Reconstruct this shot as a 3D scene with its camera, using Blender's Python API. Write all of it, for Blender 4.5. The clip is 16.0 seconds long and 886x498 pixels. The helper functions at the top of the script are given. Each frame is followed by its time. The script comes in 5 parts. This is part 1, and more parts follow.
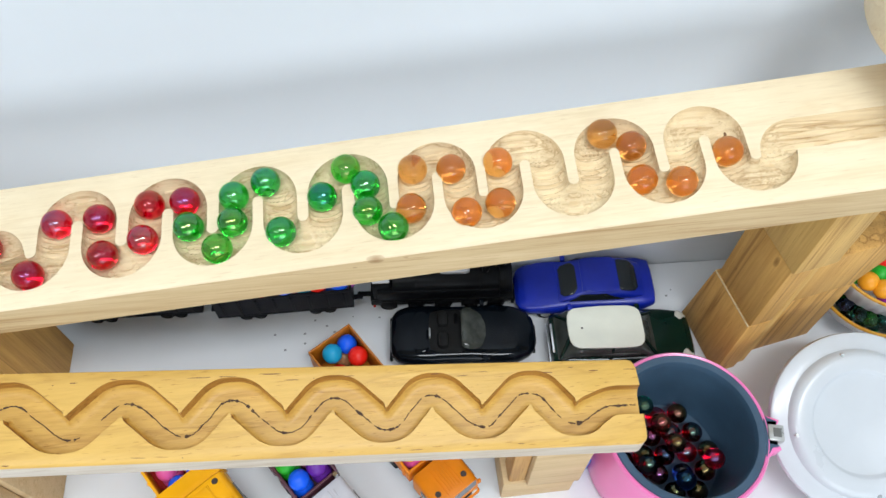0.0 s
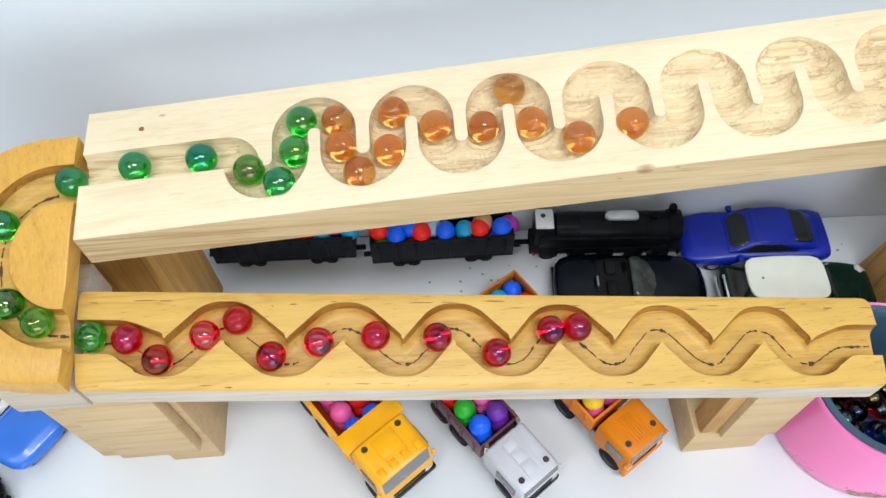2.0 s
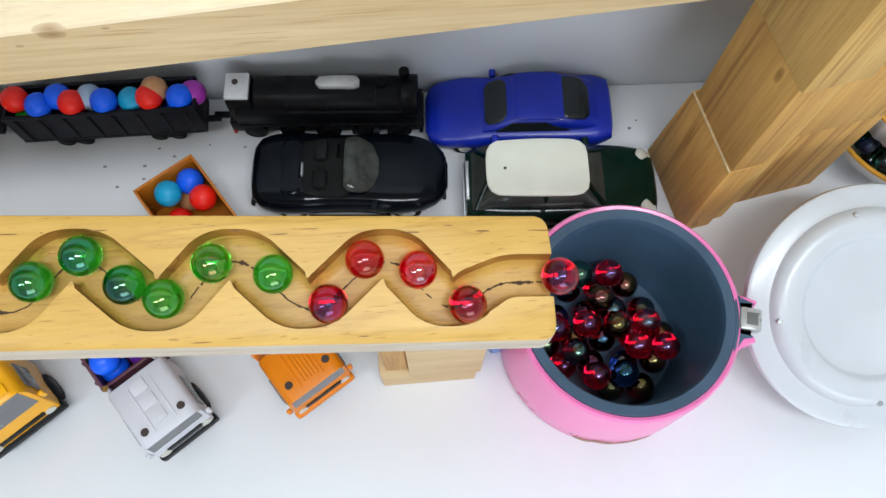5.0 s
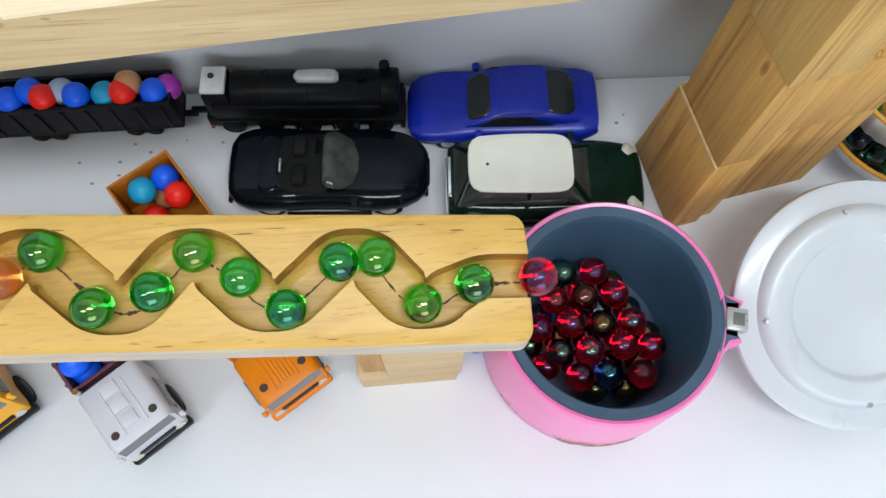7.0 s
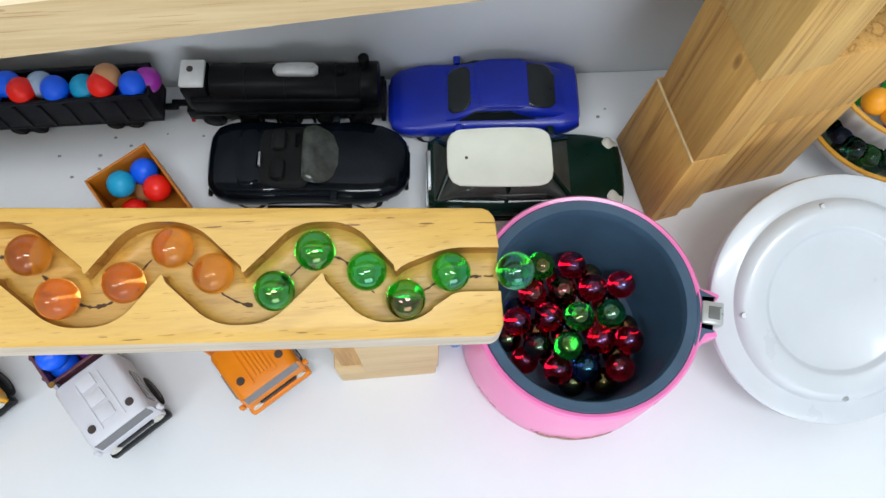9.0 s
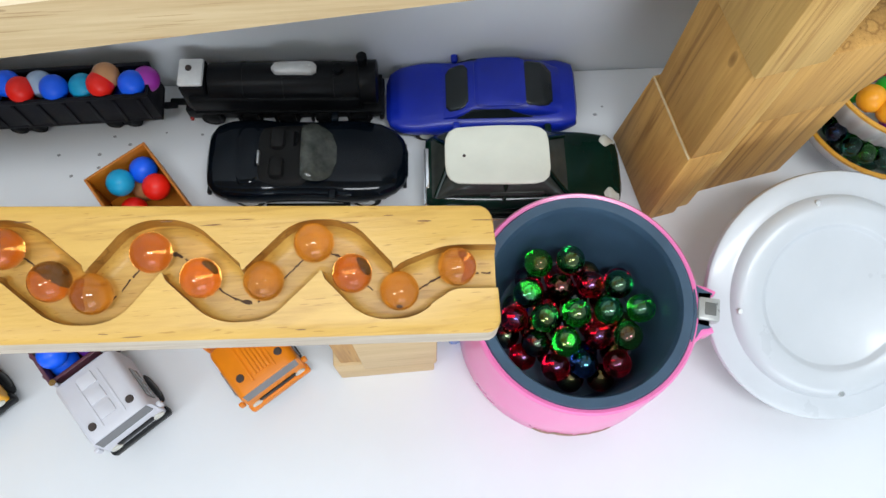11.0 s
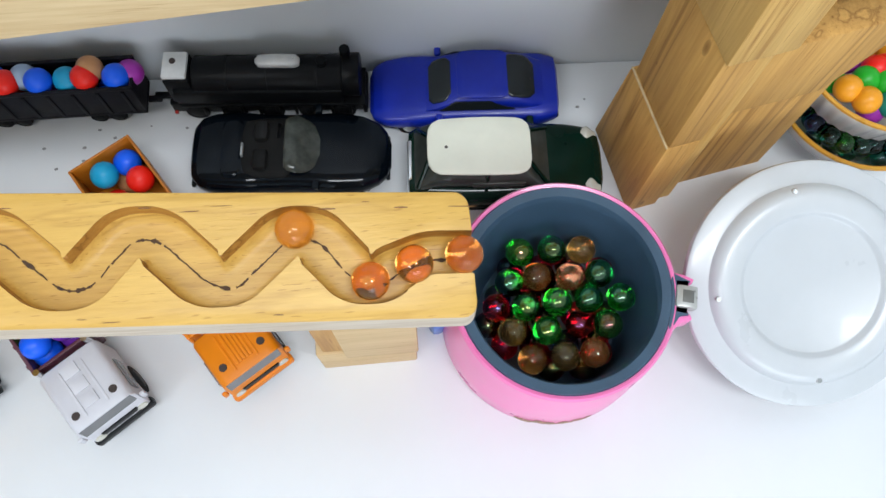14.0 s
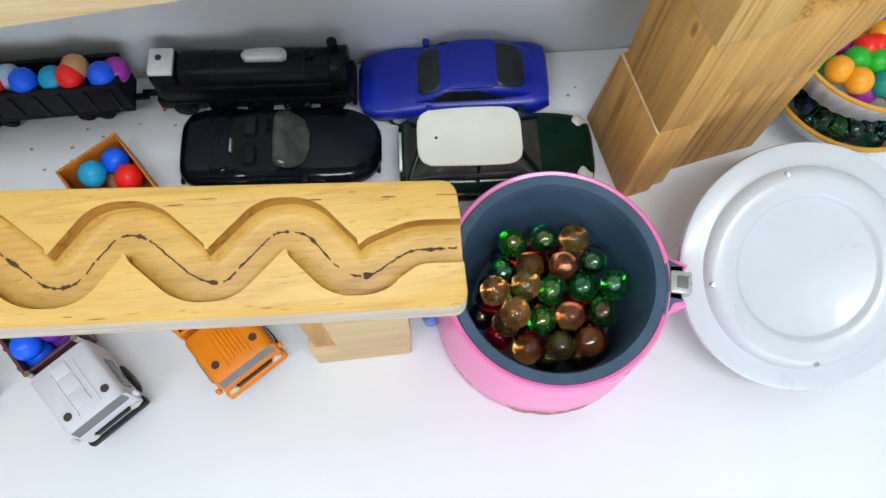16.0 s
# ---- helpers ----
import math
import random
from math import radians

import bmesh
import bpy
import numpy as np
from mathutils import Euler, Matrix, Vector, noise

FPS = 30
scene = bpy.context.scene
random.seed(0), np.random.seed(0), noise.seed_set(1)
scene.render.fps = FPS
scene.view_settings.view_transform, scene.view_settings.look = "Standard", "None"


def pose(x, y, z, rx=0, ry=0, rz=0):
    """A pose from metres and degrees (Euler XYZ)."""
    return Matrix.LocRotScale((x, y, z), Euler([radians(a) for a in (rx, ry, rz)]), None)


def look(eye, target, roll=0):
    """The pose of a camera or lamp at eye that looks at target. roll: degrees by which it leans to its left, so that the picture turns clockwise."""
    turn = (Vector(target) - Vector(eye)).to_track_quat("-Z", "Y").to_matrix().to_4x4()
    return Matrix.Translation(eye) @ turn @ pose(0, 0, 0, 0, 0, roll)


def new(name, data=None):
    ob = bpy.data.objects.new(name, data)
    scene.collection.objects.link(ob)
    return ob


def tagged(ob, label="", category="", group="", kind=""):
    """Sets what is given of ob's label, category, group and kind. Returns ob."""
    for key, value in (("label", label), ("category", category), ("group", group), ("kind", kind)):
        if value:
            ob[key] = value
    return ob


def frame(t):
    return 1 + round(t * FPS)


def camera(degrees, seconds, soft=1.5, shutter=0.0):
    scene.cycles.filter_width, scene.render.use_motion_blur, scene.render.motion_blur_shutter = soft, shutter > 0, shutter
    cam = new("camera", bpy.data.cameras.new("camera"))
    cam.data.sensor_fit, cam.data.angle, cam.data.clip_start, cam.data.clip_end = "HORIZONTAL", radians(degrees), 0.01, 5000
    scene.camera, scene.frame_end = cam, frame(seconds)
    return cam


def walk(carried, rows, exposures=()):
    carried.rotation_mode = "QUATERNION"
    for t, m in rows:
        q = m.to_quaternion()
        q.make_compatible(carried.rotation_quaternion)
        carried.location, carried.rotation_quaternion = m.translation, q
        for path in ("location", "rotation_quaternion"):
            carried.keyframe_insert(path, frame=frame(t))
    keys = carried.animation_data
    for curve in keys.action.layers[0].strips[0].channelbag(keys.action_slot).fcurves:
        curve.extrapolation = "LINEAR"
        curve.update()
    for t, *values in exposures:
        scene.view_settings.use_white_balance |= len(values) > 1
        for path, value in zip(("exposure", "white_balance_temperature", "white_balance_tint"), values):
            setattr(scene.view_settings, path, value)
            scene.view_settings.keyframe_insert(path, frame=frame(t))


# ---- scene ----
cam = camera(60.9, 16.0)
PATH = [
    (0, (0.2147, 0.1906, 0.541), (0.3274, 1.2459, -1.155), -0.2),
    (0.5, (0.1396, 0.1793, 0.523), (0.2043, 1.245, -1.169), -2.1),
    (1, (0.1062, 0.1787, 0.512), (0.158, 1.246, -1.179), -2.5),
    (1.5, (0.1013, 0.1793, 0.508), (0.1567, 1.2442, -1.183), -2.3),
    (2, (0.1058, 0.1828, 0.502), (0.1627, 1.2283, -1.202), -1.7),
    (2.5, (0.118, 0.1912, 0.492), (0.1712, 1.1777, -1.247), -1.3),
    (3, (0.1595, 0.208, 0.469), (0.2182, 1.0979, -1.321), -0.4),
    (3.5, (0.2217, 0.228, 0.436), (0.2823, 1.0027, -1.407), 0.0),
    (4, (0.2614, 0.2389, 0.417), (0.3266, 0.9565, -1.449), 0.7),
    (4.5, (0.2823, 0.2442, 0.411), (0.3507, 0.9322, -1.466), 1.0),
    (7, (0.3014, 0.2518, 0.399), (0.3723, 0.9122, -1.487), 1.3),
    (7.5, (0.3036, 0.2525, 0.399), (0.3756, 0.9067, -1.489), 1.5),
    (8, (0.3075, 0.252, 0.4), (0.3797, 0.9001, -1.491), 1.5),
    (8.5, (0.3104, 0.2506, 0.399), (0.3846, 0.8985, -1.492), 1.7),
    (9, (0.3114, 0.2505, 0.399), (0.3864, 0.8972, -1.492), 1.8),
    (11.5, (0.3121, 0.2484, 0.401), (0.3905, 0.8896, -1.491), 1.9),
    (12, (0.313, 0.2473, 0.401), (0.3932, 0.8873, -1.492), 2.0),
    (12.5, (0.3149, 0.247, 0.402), (0.3918, 0.8844, -1.492), 1.7),
    (13, (0.3158, 0.2459, 0.403), (0.3983, 0.8876, -1.489), 2.1),
    (13.5, (0.3176, 0.2446, 0.403), (0.3999, 0.8844, -1.49), 2.1),
    (14, (0.3184, 0.2425, 0.402), (0.4062, 0.8866, -1.49), 2.5),
    (14.5, (0.3194, 0.2424, 0.4), (0.4082, 0.8863, -1.491), 2.4),
    (15, (0.3201, 0.2403, 0.401), (0.4121, 0.8858, -1.49), 2.3),
    (15.5, (0.3212, 0.2411, 0.4), (0.4106, 0.8819, -1.492), 1.9),
    (16, (0.3221, 0.24, 0.398), (0.4102, 0.879, -1.496), 1.3),
]
walk(cam, [(t, look(eye, target, roll)) for t, eye, target, roll in PATH], exposures=[(0.0, -0.08), (0.5, 0.05), (1.0, 0.08), (1.5, 0.06), (2.0, -0.03), (2.5, -0.08), (3.0, -0.14), (3.5, -0.19), (4.5, -0.14), (8.2, -0.19), (9.0, -0.10), (16.0, -0.09)])


# ---- light and world ----
world = bpy.data.worlds.new("room_air")
scene.world = world
world.use_nodes = True
world.node_tree.nodes["Background"].inputs[0].default_value = (0.75, 0.83, 1.0, 1)
world.node_tree.nodes["Background"].inputs[1].default_value = 0.25
scene.view_settings.exposure = 0.0


def area_lamp(x, y, z, sx, sy, watts, colour):
    data = bpy.data.lights.new("ceiling_tube", "AREA")
    data.shape, data.size, data.size_y, data.energy, data.color = "RECTANGLE", sx, sy, watts, colour
    ob = new("ceiling_tube", data)
    ob.matrix_world = pose(x, y, z, 0, 0, 0)
    return ob


COOL = (0.90, 0.955, 1.0)
LAMPS = [(0.55, -0.25, 18.5), (-0.65, -0.60, 12.5)]
for lx, ly, watts in LAMPS:
    area_lamp(lx, ly, 1.70, 0.90, 0.20, watts, COOL)
# daylight in the window of the south wall
sky_data = bpy.data.lights.new("window_daylight", "AREA")
sky_data.shape, sky_data.size, sky_data.size_y, sky_data.energy, sky_data.color = "RECTANGLE", 1.7, 1.1, 29.0, (0.84, 0.92, 1.0)
new("window_daylight", sky_data).matrix_world = look((0.7, -2.19, 0.75), (0.7, 0.0, 0.70))


# ---- materials ----
def material(name, rough=0.5, metal=0.0):
    m = bpy.data.materials.new(name)
    m.use_nodes = True
    b = m.node_tree.nodes["Principled BSDF"]
    b.inputs["Roughness"].default_value, b.inputs["Metallic"].default_value = rough, metal
    return m, m.node_tree, b


def node(tree, kind, **sets):
    n = tree.nodes.new(kind)
    for k, v in sets.items():
        n.inputs[k].default_value = v
    return n


def ramp(tree, fac, stops):
    r = tree.nodes.new("ShaderNodeValToRGB")
    while len(r.color_ramp.elements) < len(stops):
        r.color_ramp.elements.new(0.5)
    for e, (p, c) in zip(r.color_ramp.elements, stops):
        e.position, e.color = p, (*c, 1)
    tree.links.new(fac, r.inputs[0])
    return r


def mixed(tree, fac, a, b, blend="MIX"):
    m = tree.nodes.new("ShaderNodeMix")
    m.data_type, m.blend_type = "RGBA", blend
    for sock, v in ((m.inputs[0], fac), (m.inputs[6], a), (m.inputs[7], b)):
        if hasattr(v, "is_output"):
            tree.links.new(v, sock)
        else:
            sock.default_value = v if isinstance(v, (int, float)) else (*v, 1)
    return m.outputs[2]


def wood(name, light, dark, axis=0, rough=0.45, knots=(), grain=1.0, coat=0.0, tight=1.0, dashes=0.6):
    """Pine: long streaks along one axis, fine pores, slow stains, and knots at given places."""
    m, t, b = material(name, rough)
    at = t.nodes.new("ShaderNodeTexCoord").outputs["Object"]
    stretch = [70.0 * tight] * 3
    stretch[axis] = 1.6
    mp = node(t, "ShaderNodeMapping", Scale=stretch)
    t.links.new(at, mp.inputs[0])
    n1 = node(t, "ShaderNodeTexNoise", Scale=1.6, Detail=3.0, Roughness=0.5, Distortion=0.25)
    t.links.new(mp.outputs[0], n1.inputs[0])
    fine = [650.0, 650.0, 650.0]
    fine[axis] = 28.0
    mp2 = node(t, "ShaderNodeMapping", Scale=fine)
    t.links.new(at, mp2.inputs[0])
    n2 = node(t, "ShaderNodeTexNoise", Scale=1.0, Detail=3.0, Roughness=0.6)
    t.links.new(mp2.outputs[0], n2.inputs[0])
    n3 = node(t, "ShaderNodeTexNoise", Scale=14.0, Detail=2.0)
    t.links.new(at, n3.inputs[0])
    mid = tuple((a * 0.6 + c * 0.4) for a, c in zip(light, dark))
    c1 = ramp(t, n1.outputs[0], [(0.36, light), (0.56, mid), (0.60, dark), (0.66, light)]).outputs[0]
    c1 = mixed(t, 1 - 0.55 * grain, c1, light)
    c2 = ramp(t, n2.outputs[0], [(0.35, (0.80, 0.74, 0.66)), (0.6, (1, 1, 1))]).outputs[0]
    c = mixed(t, 0.5 * grain, c1, c2, "MULTIPLY")
    dash = [1500.0, 1500.0, 1500.0]
    dash[axis] = 45.0
    mp4 = node(t, "ShaderNodeMapping", Scale=dash, Location=(3.1, 1.7, 0.4))
    t.links.new(at, mp4.inputs[0])
    n4 = node(t, "ShaderNodeTexNoise", Scale=0.8, Detail=2.0, Roughness=0.45)
    t.links.new(mp4.outputs[0], n4.inputs[0])
    c4 = ramp(t, n4.outputs[0], [(0.65, (1, 1, 1)), (0.72, (0.60, 0.46, 0.34))]).outputs[0]
    c = mixed(t, dashes, c, c4, "MULTIPLY")
    c3 = ramp(t, n3.outputs[0], [(0.35, (0.88, 0.84, 0.78)), (0.65, (1, 1, 1))]).outputs[0]
    c = mixed(t, 0.5, c, c3, "MULTIPLY")
    for (kx, ky, kz, kr) in knots:
        mpk = node(t, "ShaderNodeMapping", Location=(-kx / (2.4 * kr) if axis == 0 else -kx / kr, -ky / kr, -kz / kr if axis == 0 else -kz / (2.4 * kr)),
                   Scale=(1 / (2.4 * kr), 1 / kr, 1 / kr) if axis == 0 else (1 / kr, 1 / kr, 1 / (2.4 * kr)))
        t.links.new(at, mpk.inputs[0])
        ln = t.nodes.new("ShaderNodeVectorMath")
        ln.operation = "LENGTH"
        t.links.new(mpk.outputs[0], ln.inputs[0])
        add = t.nodes.new("ShaderNodeMath")
        add.operation = "MULTIPLY_ADD"
        add.inputs[1].default_value = 0.9
        t.links.new(n1.outputs[0], add.inputs[0])
        t.links.new(ln.outputs[1], add.inputs[2])
        k = ramp(t, add.outputs[0], [(0.55, (0.75, 0.75, 0.75)), (0.95, (0.3, 0.3, 0.3)), (1.0, (0, 0, 0))]).outputs[0]
        c = mixed(t, k, c, (dark[0] * 0.55, dark[1] * 0.45, dark[2] * 0.4))
    t.links.new(c, b.inputs["Base Color"])
    bump = node(t, "ShaderNodeBump", Strength=0.25, Distance=0.0006)
    t.links.new(n2.outputs[0], bump.inputs["Height"])
    t.links.new(bump.outputs[0], b.inputs["Normal"])
    b.inputs["Coat Weight"].default_value = coat
    b.inputs["Coat Roughness"].default_value = 0.25
    b.inputs["Specular IOR Level"].default_value = 0.25
    return m


def plain(name, colour, rough=0.4, metal=0.0, vary=0.12, scale=60.0, bump=0.05, coat=0.0, shine=0.5):
    """Paint, plastic or metal with slow stains and fine scuffs."""
    m, t, b = material(name, rough, metal)
    at = t.nodes.new("ShaderNodeTexCoord").outputs["Object"]
    n = node(t, "ShaderNodeTexNoise", Scale=scale, Detail=5.0, Roughness=0.6)
    t.links.new(at, n.inputs[0])
    n2 = node(t, "ShaderNodeTexNoise", Scale=scale * 9, Detail=3.0)
    t.links.new(at, n2.inputs[0])
    lo = tuple(max(0.0, c * (1 - vary)) for c in colour)
    hi = tuple(min(1.0, c * (1 + vary * 0.5)) for c in colour)
    c = ramp(t, n.outputs[0], [(0.3, lo), (0.7, hi)]).outputs[0]
    t.links.new(c, b.inputs["Base Color"])
    rr = ramp(t, n.outputs[0], [(0.3, (rough * 0.85,) * 3), (0.7, (min(1, rough * 1.2),) * 3)]).outputs[0]
    t.links.new(rr, b.inputs["Roughness"])
    bp = node(t, "ShaderNodeBump", Strength=bump, Distance=0.0003)
    t.links.new(n2.outputs[0], bp.inputs["Height"])
    t.links.new(bp.outputs[0], b.inputs["Normal"])
    b.inputs["Coat Weight"].default_value = coat
    b.inputs["Coat Roughness"].default_value = 0.08
    b.inputs["Specular IOR Level"].default_value = shine
    return m


def glass(name, colour, film=0.0, ior=1.5, clear=1.0):
    """Clear or (clear below 1) milky coloured glass, faintly streaked, with a lustre film whose thickness differs from marble to marble."""
    m, t, b = material(name, 0.0)
    at = t.nodes.new("ShaderNodeTexCoord").outputs["Object"]
    n = node(t, "ShaderNodeTexNoise", Scale=90.0, Detail=2.0, Distortion=1.5)
    t.links.new(at, n.inputs[0])
    info = t.nodes.new("ShaderNodeObjectInfo")
    c = ramp(t, n.outputs[0], [(0.35, tuple(v * 0.86 for v in colour)), (0.7, colour)]).outputs[0]
    c2 = ramp(t, info.outputs["Random"], [(0.0, (0.78, 0.78, 0.82)), (1.0, (1, 1, 1))]).outputs[0]
    t.links.new(mixed(t, 1.0, c, c2, "MULTIPLY"), b.inputs["Base Color"])
    b.inputs["Transmission Weight"].default_value, b.inputs["IOR"].default_value = clear, ior
    if film:
        thick = t.nodes.new("ShaderNodeMapRange")
        thick.inputs["To Min"].default_value, thick.inputs["To Max"].default_value = film * 0.8, film * 1.35
        t.links.new(info.outputs["Random"], thick.inputs["Value"])
        t.links.new(thick.outputs[0], b.inputs["Thin Film Thickness"])
        b.inputs["Thin Film IOR"].default_value = 1.74
    return m


PINE = wood("pale_pine", (0.86, 0.715, 0.49), (0.64, 0.43, 0.20), 0, 0.5, [(0.203, 0.3717, 0.247, 0.0034), (-0.0105, 0.4310, 0.2360, 0.0014), (0.372, 0.408, 0.267, 0.0014)], 0.45, dashes=0.2)
VARNISHED = wood("varnished_pine", (0.715, 0.440, 0.110), (0.36, 0.165, 0.03), 0, 0.38, [(0.288, 0.349, 0.145, 0.001), (0.31, 0.35, 0.15, 0.0012), (0.12, 0.355, 0.165, 0.0010)], 0.55, 0.12)
TURNWOOD = wood("varnished_turn_pine", (0.70, 0.385, 0.072), (0.50, 0.25, 0.05), 1, 0.38, [], 0.8, 0.25)
RAWPOST = wood("raw_post_pine", (0.66, 0.375, 0.110), (0.24, 0.105, 0.026), 2, 0.6, [(0.4422, 0.4050, 0.1450, 0.0036), (0.4385, 0.4260, 0.1020, 0.0024), (0.4515, 0.3942, 0.0080, 0.0030), (0.4790, 0.4010, 0.0300, 0.0020)], 1.25)
RAWPOST_B = wood("pale_post_pine", (0.72, 0.450, 0.145), (0.36, 0.16, 0.03), 2, 0.6, [], 1.2)
LEGSTRIP = wood("brown_leg_pine", (0.62, 0.36, 0.13), (0.36, 0.17, 0.05), 2, 0.6, [], 1.2)
LEGWOOD = wood("raw_leg_pine", (0.66, 0.48, 0.27), (0.46, 0.29, 0.12), 0, 0.6, [], 0.8)
PINE_CUT = wood("milled_pine", (0.90, 0.74, 0.48), (0.42, 0.23, 0.08), 0, 0.6, [], 1.1, 0.0, 1.7)
VARN_CUT = wood("varnish_pooled_pine", (0.695, 0.415, 0.098), (0.36, 0.16, 0.03), 0, 0.42, [], 0.9, 0.12)
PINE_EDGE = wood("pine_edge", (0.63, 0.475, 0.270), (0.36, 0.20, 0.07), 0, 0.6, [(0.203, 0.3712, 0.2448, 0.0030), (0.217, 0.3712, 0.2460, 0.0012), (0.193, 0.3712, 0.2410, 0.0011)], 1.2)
# groove walls: router scorch and the shade under the lip, both in the colour
SHADED_SCORCH = wood("shaded_scorched_pine", (0.46, 0.215, 0.042), (0.18, 0.065, 0.012), 0, 0.4, [], 1.2, 0.1, 1.6)
RAWFLANK = wood("grey_raw_pine", (0.62, 0.54, 0.45), (0.42, 0.33, 0.24), 0, 0.7, [], 0.9)
SCAR = plain("burnt_line", (0.10, 0.050, 0.022), 0.8, 0, 0.5, 400)
SEAM = plain("dried_glue", (0.62, 0.47, 0.26), 0.4, 0, 0.2, 200)
PAINT = plain("white_wall_paint", (0.73, 0.765, 0.790), 0.55, 0, 0.05, 3.0, 0.10)
DESK = plain("white_laminate", (0.785, 0.80, 0.82), 0.34, 0, 0.035, 8.0, 0.04)
DIRT = plain("grey_dirt", (0.34, 0.34, 0.35), 0.9, 0, 0.4, 300)
ROOMFLOOR = plain("grey_floor_tile", (0.45, 0.43, 0.40), 0.4, 0, 0.15, 4.0)
PINK = plain("pink_plastic", (0.90, 0.20, 0.47), 0.3, 0, 0.05, 30, 0.03, 0.2)
SLATE = plain("slate_plastic", (0.045, 0.090, 0.145), 0.45, 0, 0.22, 35, 0.12)
LIDWHITE = plain("white_lid_plastic", (0.56, 0.58, 0.60), 0.3, 0, 0.05, 20, 0.03, 0.2)
STEEL = plain("steel", (0.62, 0.62, 0.60), 0.25, 1.0, 0.15)
CHROME = plain("chrome", (0.75, 0.75, 0.76), 0.12, 1.0, 0.1)
BLACKP = plain("black_plastic", (0.005, 0.0055, 0.0065), 0.36, 0, 0.5, 50, 0.3, 0.0, 0.11)
WAGONP = plain("charcoal_plastic", (0.010, 0.010, 0.014), 0.5, 0, 0.5, 60, 0.3, 0.0, 0.12)
RUBBER = plain("tyre_rubber", (0.009, 0.009, 0.010), 0.75, 0, 0.3, 80, 0.05, 0.0, 0.2)
CARBLACK = plain("black_car_paint", (0.002, 0.004, 0.007), 0.10, 0, 0.4, 40, 0.03, 0.0, 0.20)
CARBLUE = plain("blue_car_paint", (0.004, 0.020, 0.36), 0.34, 0, 0.2, 40, 0.05, 0.1, 0.4)
CARGREEN = plain("dark_green_car_paint", (0.002, 0.016, 0.010), 0.11, 0, 0.3, 40, 0.03, 0.0, 0.22)
SKYBLUE = plain("bright_blue_car_paint", (0.02, 0.15, 0.62), 0.3, 0, 0.1, 40, 0.05, 0.5)
CREAM = plain("cream_roof_paint", (0.74, 0.74, 0.63), 0.35, 0, 0.06, 50, 0.04, 0.3)
TINT = plain("smoked_window", (0.018, 0.023, 0.025), 0.12, 0, 0.3, 30, 0.0, 0.0, 0.4)
SEATS = plain("dark_seat", (0.006, 0.006, 0.006), 0.7, 0, 0.3, 60, 0.1, 0.0, 0.2)
LAMPGLASS = plain("lamp_glass", (0.60, 0.58, 0.50), 0.15, 0, 0.1)
REDLAMP = plain("red_lamp", (0.42, 0.03, 0.025), 0.25)
YELLOW = plain("yellow_plastic", (0.94, 0.43, 0.002), 0.38, 0, 0.08, 40, 0.06, 0.1, 0.35)
ORANGEP = plain("orange_plastic", (0.74, 0.205, 0.0), 0.45, 0, 0.12, 40, 0.08, 0.0, 0.3)
GREYP = plain("silver_grey_plastic", (0.60, 0.59, 0.63), 0.42, 0, 0.07, 40, 0.08)
MAROON = plain("maroon_plastic", (0.10, 0.028, 0.045), 0.4, 0, 0.2, 40, 0.1)
REDP = plain("red_plastic", (0.55, 0.03, 0.025), 0.4)
HOLE = plain("dark_hole", (0.05, 0.035, 0.03), 0.8)
SCREEN = plain("grey_windscreen", (0.15, 0.15, 0.155), 0.25, 0, 0.15)
TRAYORANGE = plain("orange_box_plastic", (0.50, 0.155, 0.008), 0.5, 0, 0.15, 50)
BOWLWHITE = plain("white_glazed_china", (0.80, 0.79, 0.76), 0.2, 0, 0.05, 40, 0.02, 0.4)
BOWLRIM = plain("amber_rim", (0.66, 0.32, 0.03), 0.3)
RED_G = glass("red_glass", (0.78, 0.003, 0.032), 165.0)
DEEP_G = glass("deep_red_glass", (0.15, 0.001, 0.005), 230.0)
GREEN_G = glass("green_glass", (0.028, 0.64, 0.050), 220.0)
TEAL_G = glass("teal_glass", (0.015, 0.17, 0.13), 220.0)
BLUE_G = glass("blue_glass", (0.012, 0.045, 0.24), 220.0)
ORANGE_G = glass("orange_glass", (1.0, 0.52, 0.13), clear=0.95)
BEAD_GREEN = glass("dark_green_bead_glass", (0.015, 0.26, 0.17))
BEAD_LEAF = glass("leaf_green_bead_glass", (0.10, 0.62, 0.06))
BEAD_BLUE = glass("dark_blue_bead_glass", (0.012, 0.06, 0.18))
BALLS = {n: plain(n + "_ball_plastic", c, 0.38, 0, 0.08, 60, 0.05, 0.08, 0.35) for n, c in {
    "red": (0.84, 0.014, 0.006), "blue": (0.004, 0.11, 0.84), "sky": (0.006, 0.32, 0.56), "pink": (0.86, 0.12, 0.38), "green": (0.016, 0.38, 0.02),
    "purple": (0.13, 0.02, 0.30), "tan": (0.52, 0.25, 0.11), "pale": (0.34, 0.44, 0.58), "violet": (0.35, 0.03, 0.36), "teal": (0.01, 0.22, 0.17), "amber": (0.84, 0.33, 0.015), "yellow": (0.82, 0.52, 0.02)}.items()}


# ---- mesh helpers ----
def part(name, bm, mat, parent=None, label="", smooth=40.0):
    """Links a bmesh as one mesh object under a thing or a part."""
    me = bpy.data.meshes.new(name)
    bmesh.ops.recalc_face_normals(bm, faces=bm.faces)
    for f in bm.faces:
        f.smooth = smooth > 0
    for e in bm.edges:
        if len(e.link_faces) == 2 and e.calc_face_angle(0.0) > radians(smooth):
            e.smooth = False
    bm.to_mesh(me)
    bm.free()
    me.materials.append(mat)
    ob = new(name, me)
    ob.parent = parent
    if label:
        ob["label"] = label
    return ob


